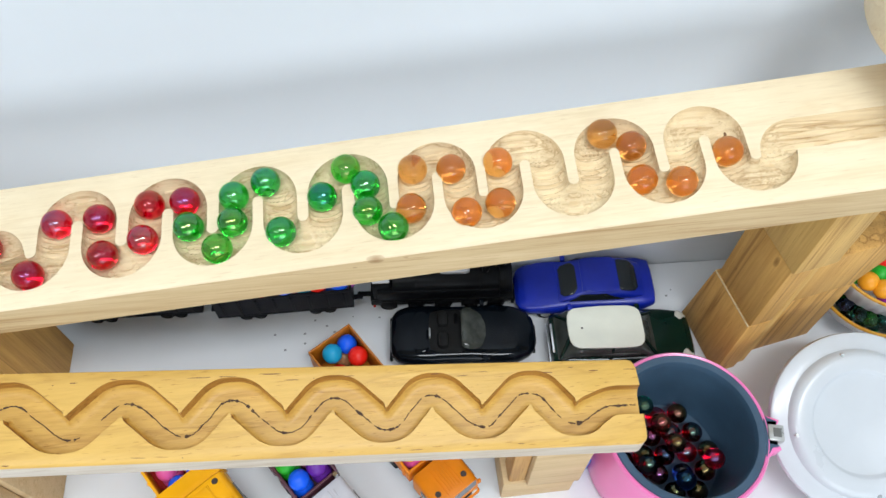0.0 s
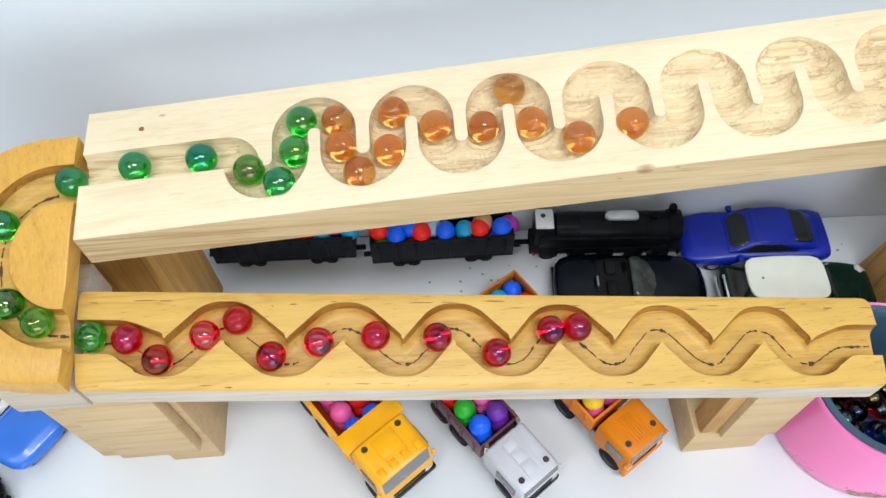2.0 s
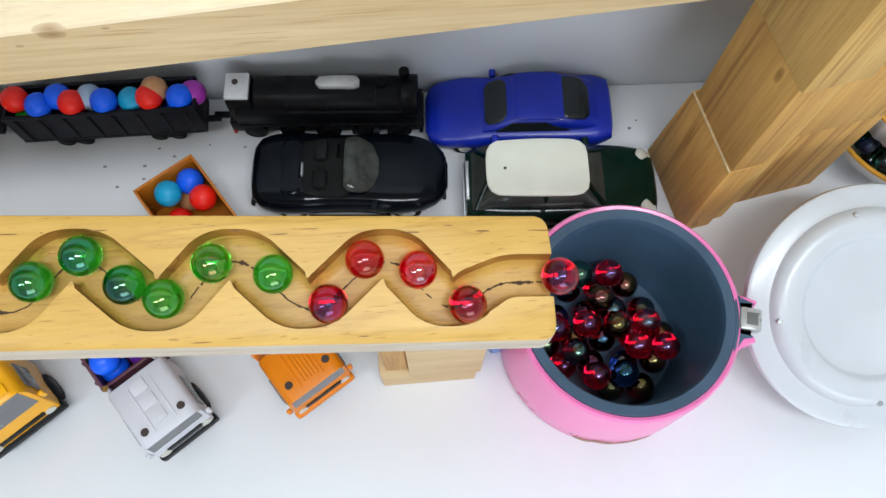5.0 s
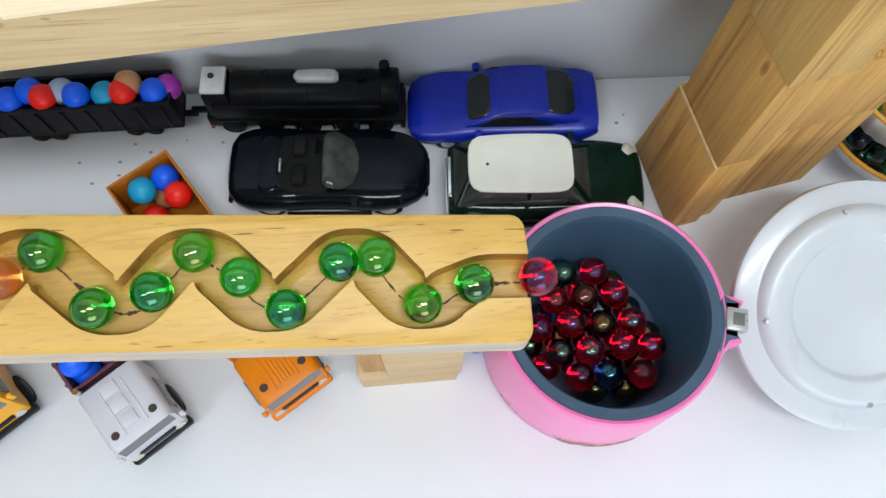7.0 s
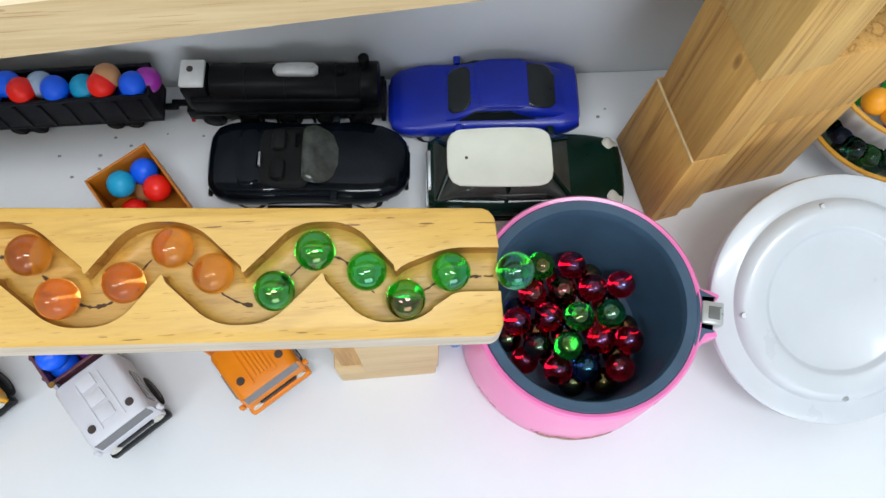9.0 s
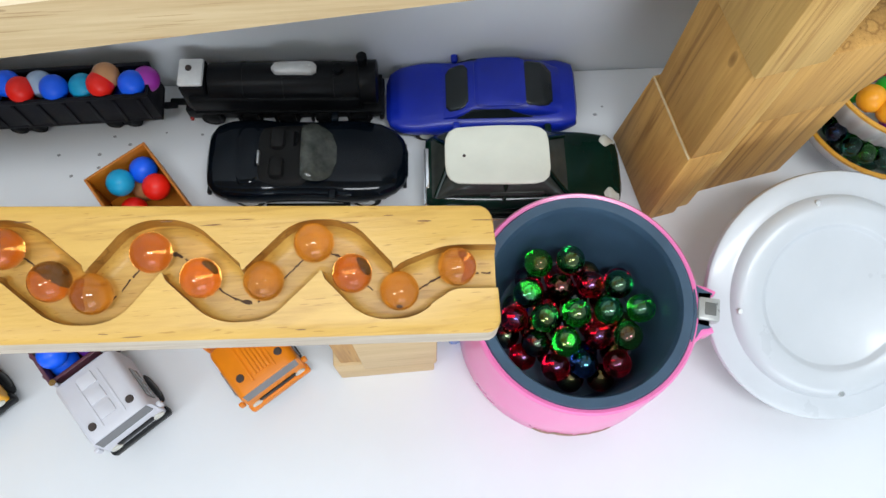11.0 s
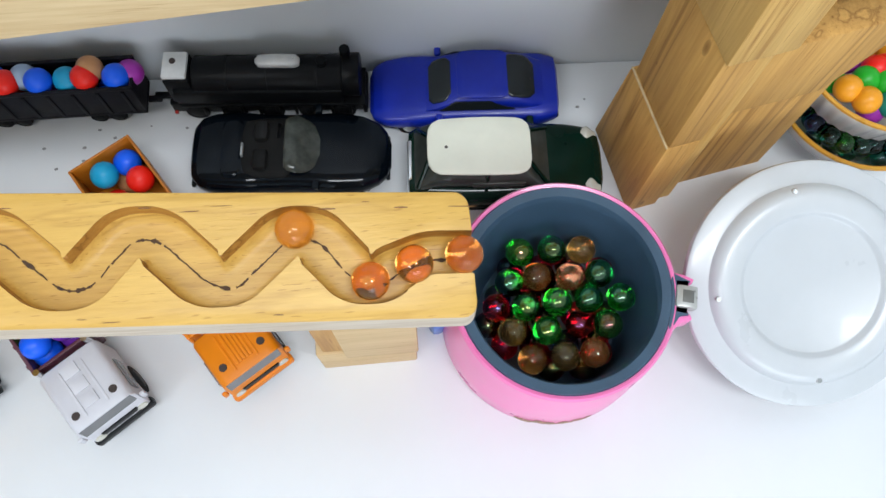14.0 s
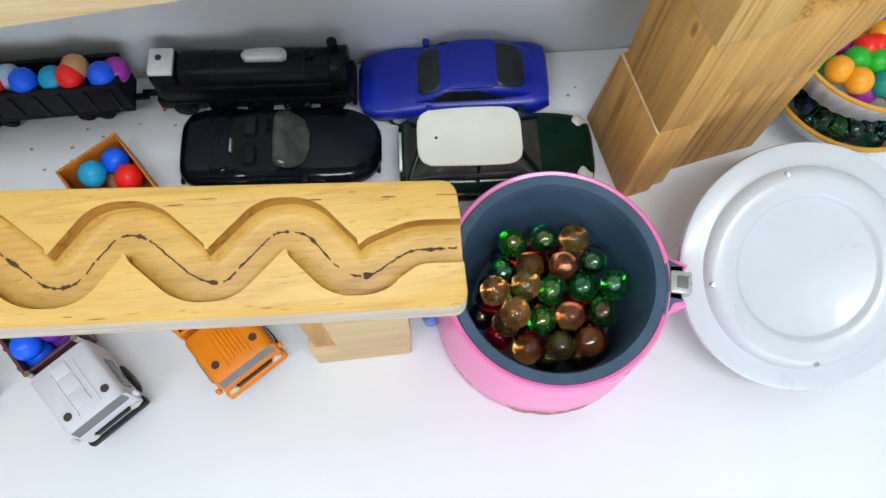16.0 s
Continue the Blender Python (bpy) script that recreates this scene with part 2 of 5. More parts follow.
def thing(name, label, category, m=None, group="", kind=""):
    ob = new(name)
    ob.empty_display_size = 0.01
    if m is not None:
        ob.matrix_basis = m
    return tagged(ob, label, category, group, kind)


def block(sx, sy, sz, x=0, y=0, z=0, r=0.0, bm=None, m=None, seg=2):
    """A box of the given size with its centre at x, y and its base at z, edges rounded by r."""
    bm = bm or bmesh.new()
    made = bmesh.ops.create_cube(bm, size=1.0)["verts"]
    bmesh.ops.scale(bm, vec=(sx, sy, sz), verts=made)
    if r > 0:
        edges = list({e for v in made for e in v.link_edges})
        made = list({v for f in bmesh.ops.bevel(bm, geom=edges, offset=r, segments=seg, affect="EDGES", profile=0.5)["faces"] for v in f.verts} | {v for v in made if v.is_valid})
    bmesh.ops.translate(bm, vec=(x, y, z + sz / 2), verts=made)
    if m is not None:
        bmesh.ops.transform(bm, matrix=m, verts=made)
    return bm


def rod(r, h, m=None, n=20, r2=None, bevel=0.0, bm=None):
    """A cylinder along z from its base, moved by m."""
    bm = bm or bmesh.new()
    made = bmesh.ops.create_cone(bm, cap_ends=True, segments=n, radius1=r, radius2=r if r2 is None else r2, depth=h)["verts"]
    bmesh.ops.translate(bm, vec=(0, 0, h / 2), verts=made)
    if bevel > 0:
        rim = [e for e in bm.edges if e.verts[0] in made and abs(e.verts[0].co.z - e.verts[1].co.z) < 1e-7]
        out = bmesh.ops.bevel(bm, geom=rim, offset=bevel, segments=2, affect="EDGES", profile=0.5)
        made = list({v for v in made if v.is_valid} | set(out["verts"]))
    if m is not None:
        bmesh.ops.transform(bm, matrix=m, verts=made)
    return bm


def lathe(profile, n=64, wave=None):
    """A surface of revolution about z from (radius, height) pairs; wave(angle) scales the radius."""
    bm = bmesh.new()
    rings = []
    for r, z in profile:
        if r < 1e-6:
            rings.append([bm.verts.new((0, 0, z))])
        else:
            rings.append([bm.verts.new((r * (wave(a) if wave else 1) * math.cos(a), r * (wave(a) if wave else 1) * math.sin(a), z)) for a in (2 * math.pi * k / n for k in range(n))])
    for a, b in zip(rings, rings[1:]):
        for k in range(n):
            j = (k + 1) % n
            if len(a) == 1 and len(b) > 1:
                bm.faces.new((a[0], b[k], b[j]))
            elif len(b) == 1 and len(a) > 1:
                bm.faces.new((a[k], a[j], b[0]))
            elif len(a) > 1:
                bm.faces.new((a[k], a[j], b[j], b[k]))
    return bm


def sphere_mesh(name, r, mat, seg=40, rings=24):
    bm = bmesh.new()
    bmesh.ops.create_uvsphere(bm, u_segments=seg, v_segments=rings, radius=r)
    me = bpy.data.meshes.new(name)
    for f in bm.faces:
        f.smooth = True
    bm.to_mesh(me)
    bm.free()
    me.materials.append(mat)
    return me


# ---- the room, the wall and the desk ----
WALL_Y = 0.4945


def structure(name, bm, mat, label):
    return tagged(part(name, bm, mat, None, label), label, name.split("_")[0], kind="structure")


structure("wall_north", block(4.8, 0.12, 2.6, -0.1, 0.06, -0.75, 0, None, pose(0.4250, WALL_Y, 0, 0, 0, -2.3)), PAINT, "white painted wall with a faint blue cast behind the desk")
south = thing("wall_south", "plain white painted wall with one window", "wall", pose(0, -2.26, 0), kind="structure")
part("wall_below", block(4.4, 0.12, 0.93, 0.3, 0, -0.75), PAINT, south)
part("wall_above", block(4.4, 0.12, 0.52, 0.3, 0, 1.33), PAINT, south)
part("wall_side", block(1.72, 0.12, 1.15, -1.04, 0, 0.18), PAINT, south)
part("wall_side", block(0.92, 0.12, 1.15, 2.04, 0, 0.18), PAINT, south)
window = thing("window_1", "plain white framed window", "window", pose(0.7, -2.29, 0), kind="structure")
for wx in (-0.86, 0.0, 0.86):
    part("window_frame", block(0.05, 0.05, 1.14, wx, 0, 0.185, 0.003), PAINT, window)
structure("wall_east", block(0.12, 2.8, 2.6, 2.56, -0.86, -0.75), PAINT, "plain white painted side wall")
structure("wall_west", block(0.12, 3.0, 2.6, -1.96, -0.76, -0.75), PAINT, "plain white painted side wall")
structure("ceiling", block(4.4, 3.2, 0.1, 0.3, -0.73, 1.75), PAINT, "plain white painted ceiling")
structure("floor", block(4.4, 3.2, 0.1, 0.3, -0.73, -0.85), ROOMFLOOR, "plain grey floor")
for lx, ly, watts in LAMPS:
    lamp = thing("ceiling_light", "white batten light fixed to the ceiling", "light", pose(lx, ly, 1.705))
    part("batten", block(1.2, 0.26, 0.044, r=0.004), PAINT, lamp)
desk = thing("desk", "white laminate desk against the wall", "desk", pose(0.2320, 0.0514, 0, 0, 0, -2.3))
part("desktop", block(1.9, 0.9, 0.03, z=-0.03, r=0.002), DESK, desk)
for dx in (-0.9, 0.9):
    for dy in (-0.4, 0.4):
        part("leg", block(0.05, 0.05, 0.72, dx, dy, -0.75, 0.003), DESK, desk)
random.seed(5)
for (sx, sy) in [(0.1418, 0.4715), (0.1334, 0.452), (0.151, 0.4655), (0.157, 0.4595), (0.118, 0.448), (0.1625, 0.459), (0.172, 0.4715), (0.193, 0.4685), (0.1335, 0.4605), (0.110, 0.462), (0.4265, 0.4625), (0.4315, 0.4675)]:
    bm = bmesh.new()
    bmesh.ops.create_icosphere(bm, subdivisions=1, radius=random.uniform(0.0006, 0.0011))
    bmesh.ops.scale(bm, vec=(1.3, 1, 0.35), verts=bm.verts)
    bmesh.ops.translate(bm, vec=(sx, sy, 0.0002), verts=bm.verts)
    tagged(part("dirt_speck", bm, DIRT), "small grey speck of dirt on the white desk", "dirt", "specks on the desk")


# ---- the marble run ----
def arc(cx, cy, r, a0, a1, n=24):
    return [(cx + r * math.cos(radians(a0 + (a1 - a0) * k / n)), cy + r * math.sin(radians(a0 + (a1 - a0) * k / n))) for k in range(n + 1)]


def evenly(points, step=0.0005):
    p = np.array(points)
    s = np.r_[0, np.cumsum(np.hypot(*np.diff(p, axis=0).T))]
    keep = np.r_[True, np.diff(s) > 1e-9]
    p, s = p[keep], s[keep]
    u = np.linspace(0, s[-1], max(2, int(s[-1] / step)))
    return np.c_[np.interp(u, s, p[:, 0]), np.interp(u, s, p[:, 1])]


UP = dict(y0=0.3725, y1=0.4376, z=0.2289, slope=0.0913, side=0.1365, skew=-0.0041, thick=0.0209, x0=-0.0470, x1=0.545)
LOW = dict(y0=0.3190, y1=0.3640, z=0.1710, slope=-0.121, side=0.2995, skew=-0.0331, thick=0.0150, x0=-0.0574, x1=0.3418)
TURN = dict(y0=0.3190, y1=0.4246, z=0.1891, slope=0.0, side=0.42, skew=0.0, thick=0.0120)


def top_z(b, x, y):
    """Height of a sloping board's top over the ground at x, y."""
    return b["z"] + b["slope"] * x + b["side"] * (y - b["skew"] * x - b["y0"])


def upper_line():
    """The groove of the upper board from its high end to its low end: hand-routed loops, each a little off the regular pitch."""
    low_at = [0.0391, 0.0832, 0.1268, 0.1697, 0.2140, 0.2560, 0.2985, 0.3405, 0.3829]
    high_at = [0.0612, 0.1058, 0.1498, 0.1930, 0.2352, 0.2768, 0.3195, 0.3620]
    walls = [(c + t) / 2 for t, c in zip(low_at, high_at)]
    rises = [(c + t) / 2 for t, c in zip(low_at[1:], high_at)]
    left = [low_at[0] - 0.0107] + rises
    right = walls + [low_at[-1] + 0.0107]
    pts = [(-0.06, 0.4070), (left[0] - 0.0089, 0.4062)] + arc(left[0] - 0.0089, 0.3973, 0.0089, 88, 5, 12)
    for k, (x0, x1) in enumerate(zip(left, right)):
        r = (x1 - x0) / 2
        pts += arc(x0 + r, 0.3891 - 0.0090 * x0 + r, r, 180, 360)
        if k < len(high_at):
            r2 = (left[k + 1] - x1) / 2
            pts += arc(x1 + r2, 0.4218 - 0.0098 * x1 - r2, r2, 180, 0)
    pts += arc(right[-1] + 0.0089, 0.3955, 0.0089, 175, 90, 12) + [(0.56, 0.4027)]
    return evenly(pts)[::-1]


def lower_line():
    """The wavy groove of the lower board: hand-routed arcs, each a little off the regular pitch, joined by slanting straights."""
    turns = [-0.0187, 0.0090, 0.0375, 0.0655, 0.0930, 0.1188, 0.1460, 0.1717, 0.1988, 0.2245, 0.2508, 0.2785, 0.3037]
    rise, r = 0.0170, 0.0110
    pts = [(-0.08, 0.0006), (turns[0] - 0.0200, 0.0006)]
    for k, x in enumerate(turns):
        up = -1 if k % 2 == 0 else 1
        c = up * (rise / 2 - r)
        gaps = [abs(x - turns[j]) for j in (k - 1, k + 1) if 0 <= j < len(turns)] + [0.0268]
        half_wave = sum(gaps[:2]) / len(gaps[:2])
        th = next(a for a in np.linspace(0.3, 1.4, 2000) if 2 * r * (1 - math.cos(a)) + (half_wave - 2 * r * math.sin(a)) * math.tan(a) >= rise)
        pts += [(x + r * math.sin(a), c + up * r * math.cos(a)) for a in np.linspace(-th, th, 16)]
    pts += [(turns[-1] + 0.0200, 0.0006), (0.37, 0.0006)]
    q = evenly(pts)
    # ease the two places where the wave runs out into the straight ends
    eased = np.convolve(np.pad(q[:, 1], 10, mode="edge"), np.ones(21) / 21, mode="valid")
    k = np.clip(np.maximum(-0.028 - q[:, 0], q[:, 0] - 0.3135) / 0.006, 0, 1)
    q[:, 1] = q[:, 1] * (1 - k) + eased * k
    return np.c_[q[:, 0], q[:, 1] + 0.3422 - 0.035 * q[:, 0]]


def turn_line():
    return evenly([(-0.0515, 0.4037)] + arc(-0.0583, 0.3730, 0.0307, 90, 270, 40) + [(-0.0571, 0.3423)])


UPPER, LOWER, BEND = upper_line(), lower_line(), turn_line()


def board(name, b, line, half, deep, mat, parent, left_side, right_side, ridges=0.0, label="", power=2.0, soft=0.0012, groove=None, flank=None, onward=False, steep=0.4, wall=None, narrow=0.0):
    """A sloping board with a groove milled along a line from one edge to another.
    left_side and right_side: the board's outline on each side of the groove, from the line's end back to its start."""
    q = line[::2] if len(line) % 2 == 1 else np.vstack([line[::2], line[-1:]])
    d = np.gradient(q, axis=0)
    d /= np.hypot(d[:, 0], d[:, 1])[:, None]
    nrm = np.c_[-d[:, 1], d[:, 0]]
    w = np.array([-1, -0.985, -0.95, -0.88, -0.78, -0.64, -0.48, -0.3, -0.1, 0.1, 0.3, 0.48, 0.64, 0.78, 0.88, 0.95, 0.985, 1.0])
    hw = np.full(len(q), half)
    if narrow:
        hw = half - narrow * np.clip(np.maximum(-0.026 - q[:, 0], q[:, 0] - 0.3105) / 0.010, 0, 1) + np.where(d[:, 1] < 0, 0.0018, 0.0004) * np.clip((np.abs(d[:, 1]) - 0.1) / 0.6, 0, 1)
    P = q[:, None, :] + nrm[:, None, :] * (w[None, :] * hw[:, None])[:, :, None]
    # the true distance from the groove's middle, which differs from the offset where the groove bends sharply
    far = np.empty(P.shape[:2])
    for i in range(len(q)):
        c = line[np.abs(line[:, 0] - q[i, 0]) < 0.024]
        far[i] = np.hypot(P[i, :, 0, None] - c[None, :, 0], P[i, :, 1, None] - c[None, :, 1]).min(1)
    far = np.minimum(far / hw[:, None], 1.0)
    far[far > 0.9985] = 1.0
    cuts = deep * np.clip(1 - far ** power, 0, 1) ** steep
    clean = far >= 1.0
    verts, faces = [], []

    def put(x, y, down):
        verts.append((float(x), float(y), float(top_z(b, x, y) - down)))
        return len(verts) - 1

    grid = []
    for i in range(len(q)):
        row = []
        for (px_, py_), gj in zip(P[i], cuts[i]):
            r = ridges * math.sin(py_ * 2 * math.pi / 0.0026 + 3 * math.sin(px_ * 60)) if gj > 0.003 else 0
            row.append(put(px_, py_, gj + r))
        grid.append(row)
    n, m = len(grid), len(w)
    faces += [(grid[i][j], grid[i + 1][j], grid[i + 1][j + 1], grid[i][j + 1]) for i in range(n - 1) for j in range(m - 1)]
    low, flanks = {}, set()

    def foot(v):
        if v not in low:
            x, y, _ = verts[v]
            low[v] = put(x, y, b["thick"])
        return low[v]

    ring = []
    for edge, out in ((-1, left_side), (0, right_side)):
        # the groove's lip, with the back-steps at its sharp inner bends left out
        rim, last = [grid[0][edge]], P[0, edge]
        for i in range(1, n - 1):
            step = P[i, edge] - last
            if clean[i, edge] and step @ d[i] > 0.00025 and (not onward or step[0] > 0.0001) and np.hypot(*(P[i, edge] - P[-1, edge])) > 0.0004:
                rim.append(grid[i][edge])
                last = P[i, edge]
        rim.append(grid[-1][edge])
        pts = np.array(out)
        centre = np.array([verts[v][:2] for v in rim]).mean(0)
        tang = np.gradient(np.vstack([q[-1:], pts, q[:1]]), axis=0)[1:-1]
        inw = np.c_[-tang[:, 1], tang[:, 0]] / (np.hypot(tang[:, 0], tang[:, 1])[:, None] + 1e-12)
        area = sum(x0 * y1 - x1 * y0 for (x0, y0), (x1, y1) in zip([verts[v][:2] for v in rim] + list(map(tuple, pts)), ([verts[v][:2] for v in rim] + list(map(tuple, pts)))[1:] + [verts[rim[0]][:2]]))
        inw = inw if area > 0 else -inw
        top = [put(*(p + k * soft), 0.0) for p, k in zip(pts, inw)]
        mid = [put(*(p + k * soft * 0.3), soft * 0.3) for p, k in zip(pts, inw)]
        side = [put(*p, soft) for p in pts]
        faces.append(tuple(rim + top))
        e0, e1 = rim[-1], rim[0]
        tt, mm, ss = [e0] + top + [e1], [e0] + mid + [e1], [e0] + side + [e1]
        for A, B in ((tt, mm), (mm, ss)):
            for k in range(len(A) - 1):
                quad = [A[k], A[k + 1], B[k + 1], B[k]]
                quad = [v for i, v in enumerate(quad) if v not in quad[:i]]
                if len(quad) > 2:
                    faces.append(tuple(quad))
        for k in range(len(ss) - 1):
            flanks.add(len(faces))
            faces.append((ss[k], ss[k + 1], foot(ss[k + 1]), foot(ss[k])))
        ring.append([foot(v) for v in ss])
    for row in (grid[0], grid[-1]):
        faces.append(tuple(row + [foot(row[-1]), foot(row[0])]))
    faces.append(tuple(ring[0] + ring[1][::-1]))
    me = bpy.data.meshes.new(name)
    me.from_pydata(verts, [], faces)
    bm = bmesh.new()
    bm.from_mesh(me)
    bm.faces.ensure_lookup_table()
    # faces just under the lip take the wall colour, which holds scorch and painted shade
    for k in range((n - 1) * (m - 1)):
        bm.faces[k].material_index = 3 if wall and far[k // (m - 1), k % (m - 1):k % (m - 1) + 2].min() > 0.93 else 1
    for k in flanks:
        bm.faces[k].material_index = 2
    ob = part(name, bm, mat, parent, label, 35.0)
    ob.data.materials.append(groove or mat)
    ob.data.materials.append(flank or mat)
    ob.data.materials.append(wall or mat)
    return ob


run = thing("marble_run", "home-made pine marble run with two sloping grooved boards", "toy", pose(0, 0, 0))
HALF = 0.0088


def cut(line, x0, x1):
    """The part of a groove between two ends, ending exactly there."""
    k = (line[:, 0] > x0) & (line[:, 0] < x1)
    q = line[k]
    ends = sorted(((x0, np.interp(x0, *zip(*sorted(map(tuple, line[np.argsort(line[:, 0])]))))), (x1, np.interp(x1, *zip(*sorted(map(tuple, line[np.argsort(line[:, 0])])))))))
    a, z = (ends[1], ends[0]) if q[0, 0] > q[-1, 0] else (ends[0], ends[1])
    return np.vstack([[a], q, [z]])


def sy(b, x, y):
    return (x, y + b["skew"] * x)


ux0, ux1, uy0, uy1 = UP["x0"], UP["x1"], UP["y0"], UP["y1"]
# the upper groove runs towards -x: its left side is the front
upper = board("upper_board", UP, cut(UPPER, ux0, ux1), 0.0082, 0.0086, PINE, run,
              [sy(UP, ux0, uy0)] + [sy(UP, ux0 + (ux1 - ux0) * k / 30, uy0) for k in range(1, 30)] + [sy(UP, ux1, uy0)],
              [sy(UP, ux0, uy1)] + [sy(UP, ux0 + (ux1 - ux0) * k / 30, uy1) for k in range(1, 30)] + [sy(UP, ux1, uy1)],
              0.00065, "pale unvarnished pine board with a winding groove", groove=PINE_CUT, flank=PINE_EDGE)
lx0, lx1, ly0, ly1 = LOW["x0"], LOW["x1"], LOW["y0"], LOW["y1"]


def long_side(y, inside, r0=0.004, r1=0.0055):
    """Outline from the low end back to the high end, with rounded corners."""
    pts = [(lx1 - r1 + r1 * math.cos(a), y - inside * (r1 - r1 * math.sin(a))) for a in (radians(90 * k / 5) for k in range(6))]
    pts += [(lx1 - (lx1 - lx0) * k / 30, y) for k in range(1, 30)]
    pts += [(lx0 + r0 - r0 * math.sin(a), y - inside * (r0 - r0 * math.cos(a))) for a in (radians(90 * k / 5) for k in range(6))]
    return [sy(LOW, *p) for p in pts]


lower = board("lower_board", LOW, cut(LOWER, lx0, lx1), HALF, 0.0088, VARNISHED, run, long_side(ly1, 1), long_side(ly0, -1), 0.0, "varnished yellow pine board with a wavy groove", 10.0, groove=VARN_CUT, flank=RAWFLANK, onward=True, steep=0.5, wall=SHADED_SCORCH, narrow=0.0011)


def turn_x(y):
    """The slanting straight edge of the half-round block."""
    return -0.0496 - (0.4246 - y) * 0.091


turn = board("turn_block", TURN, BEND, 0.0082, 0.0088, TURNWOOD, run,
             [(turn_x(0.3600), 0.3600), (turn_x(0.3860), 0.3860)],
             [(turn_x(0.3205), 0.3205)] + [(-0.0597 - (0.084 if a < 0.5 else 0.060) * math.sin(math.pi * a), 0.3724 - 0.0522 * math.cos(math.pi * a)) for a in (k / 40 for k in range(1, 41))] + [(turn_x(0.4246), 0.4246)], 0.0, "half-round varnished pine block with a curved groove", 5.0, groove=VARN_CUT, wall=SHADED_SCORCH)


def scar(name, line, b, x0, x1, parent, seed):
    """An uneven, broken burnt line along the bottom of a groove."""
    rnd = random.Random(seed)
    bm = bmesh.new()
    prev = None
    q = line
    for k, (x, y) in enumerate(q[:-1]):
        dx, dy = q[k + 1] - q[k]
        ln = math.hypot(dx, dy) + 1e-9
        w = 0.00024 + 0.0006 * max(0.0, noise.noise((x * 420, y * 420, seed))) + (0.0004 if noise.noise((x * 90, y * 90, seed + 9)) > 0.42 else 0)
        if abs(dy) < 0.28 * ln and noise.noise((x * 300, y * 300, seed + 2)) > -0.15:
            w += 0.0006 * max(0.0, 0.5 + noise.noise((x * 700, y * 700, seed + 4)))
        off = 0.0006 * noise.noise((x * 120, y * 120, seed + 3)) + 0.0003 * noise.noise((x * 600, y * 600, seed + 3))
        here = None
        if x0 < x < x1 and noise.noise((x * 70, y * 70, seed + 5)) > -0.52 and noise.noise((x * 380, y * 380, seed + 6)) > -0.40:
            nx_, ny_ = -dy / ln, dx / ln
            z = top_z(b, x, y) - 0.0088 + 0.00035
            here = [bm.verts.new((x + nx_ * (off + s * w), y + ny_ * (off + s * w), z + b["side"] * ny_ * s * w)) for s in (-1, 1)]
            if prev:
                bm.faces.new((prev[0], prev[1], here[1], here[0]))
        prev = here
    return part(name, bm, SCAR, parent, "dark burnt line along the bottom of the groove")


scar("burnt_line", LOWER, LOW, -0.05, 0.340, lower, 3)
scar("burnt_line", BEND, TURN, -0.2, -0.0525, turn, 7)


def fleck(b, x, y, lx, wy, turn, parent):
    """A small dark fleck or scratch lying on a sloping board."""
    bm = bmesh.new()
    pts = [(lx * math.cos(a) * (0.7 + 0.5 * noise.noise((x * 900, a, 1.0))), wy * math.sin(a)) for a in (2 * math.pi * k / 9 for k in range(9))]
    ca, sa = math.cos(turn), math.sin(turn)
    ring = [(x + u * ca - v * sa, y + u * sa + v * ca) for u, v in pts]
    low = [bm.verts.new((p, q, top_z(b, p, q) - 0.0002)) for p, q in ring]
    high = [bm.verts.new((p, q, top_z(b, p, q) + 0.00012)) for p, q in ring]
    bm.faces.new(high)
    for k in range(9):
        bm.faces.new((low[k], low[(k + 1) % 9], high[(k + 1) % 9], high[k]))
    part("fleck", bm, FLECK, parent, "small dark fleck in the varnish")


FLECK = plain("brown_fleck", (0.24, 0.105, 0.03), 0.6, 0, 0.4, 500)
rnd_f = random.Random(14)
for fx in np.linspace(-0.045, 0.335, 26):
    fx = float(fx) + rnd_f.uniform(-0.006, 0.006)
    front = rnd_f.random() < 0.35
    fy = (0.3200 + rnd_f.uniform(0, 0.0015) if front else 0.3605 - rnd_f.uniform(0, 0.0035)) - 0.0331 * fx
    fleck(LOW, fx, fy, rnd_f.choice((0.0006, 0.0025, 0.0045, 0.008)), rnd_f.uniform(0.00012, 0.00028), rnd_f.uniform(-0.08, 0.02), lower)
for fx, fy, fl in ((-0.020, 0.425, 0.0018), (0.372, 0.409, 0.0010)):
    fleck(UP, fx, fy, fl, 0.00035 if fl > 0.0025 else 0.0012, 0.0, upper)


def stick(name, mat, x0, x1, y0, y1, z0, z1, r=0.0012, label="", yaw=0.0):
    m = pose(0.4456, 0.3919, 0, 0, 0, yaw) @ pose(-0.449, -0.3935, 0) if yaw else None
    return part(name, block(x1 - x0, y1 - y0, z1 - z0, (x0 + x1) / 2, (y0 + y1) / 2, z0, r, None, m), mat, run, label)


# right leg of the lower board: a block with a notch beside a thin strip
stick("leg_block", LEGWOOD, 0.2830, 0.3185, 0.3150, 0.3560, 0.0352, 0.1195)
stick("leg_strip", LEGSTRIP, 0.2715, 0.2826, 0.3190, 0.3340, 0.0352, 0.1280, label="orange-brown strip beside the leg block")
stick("leg_foot", LEGWOOD, 0.2680, 0.3175, 0.3178, 0.3565, 0.0, 0.0350)
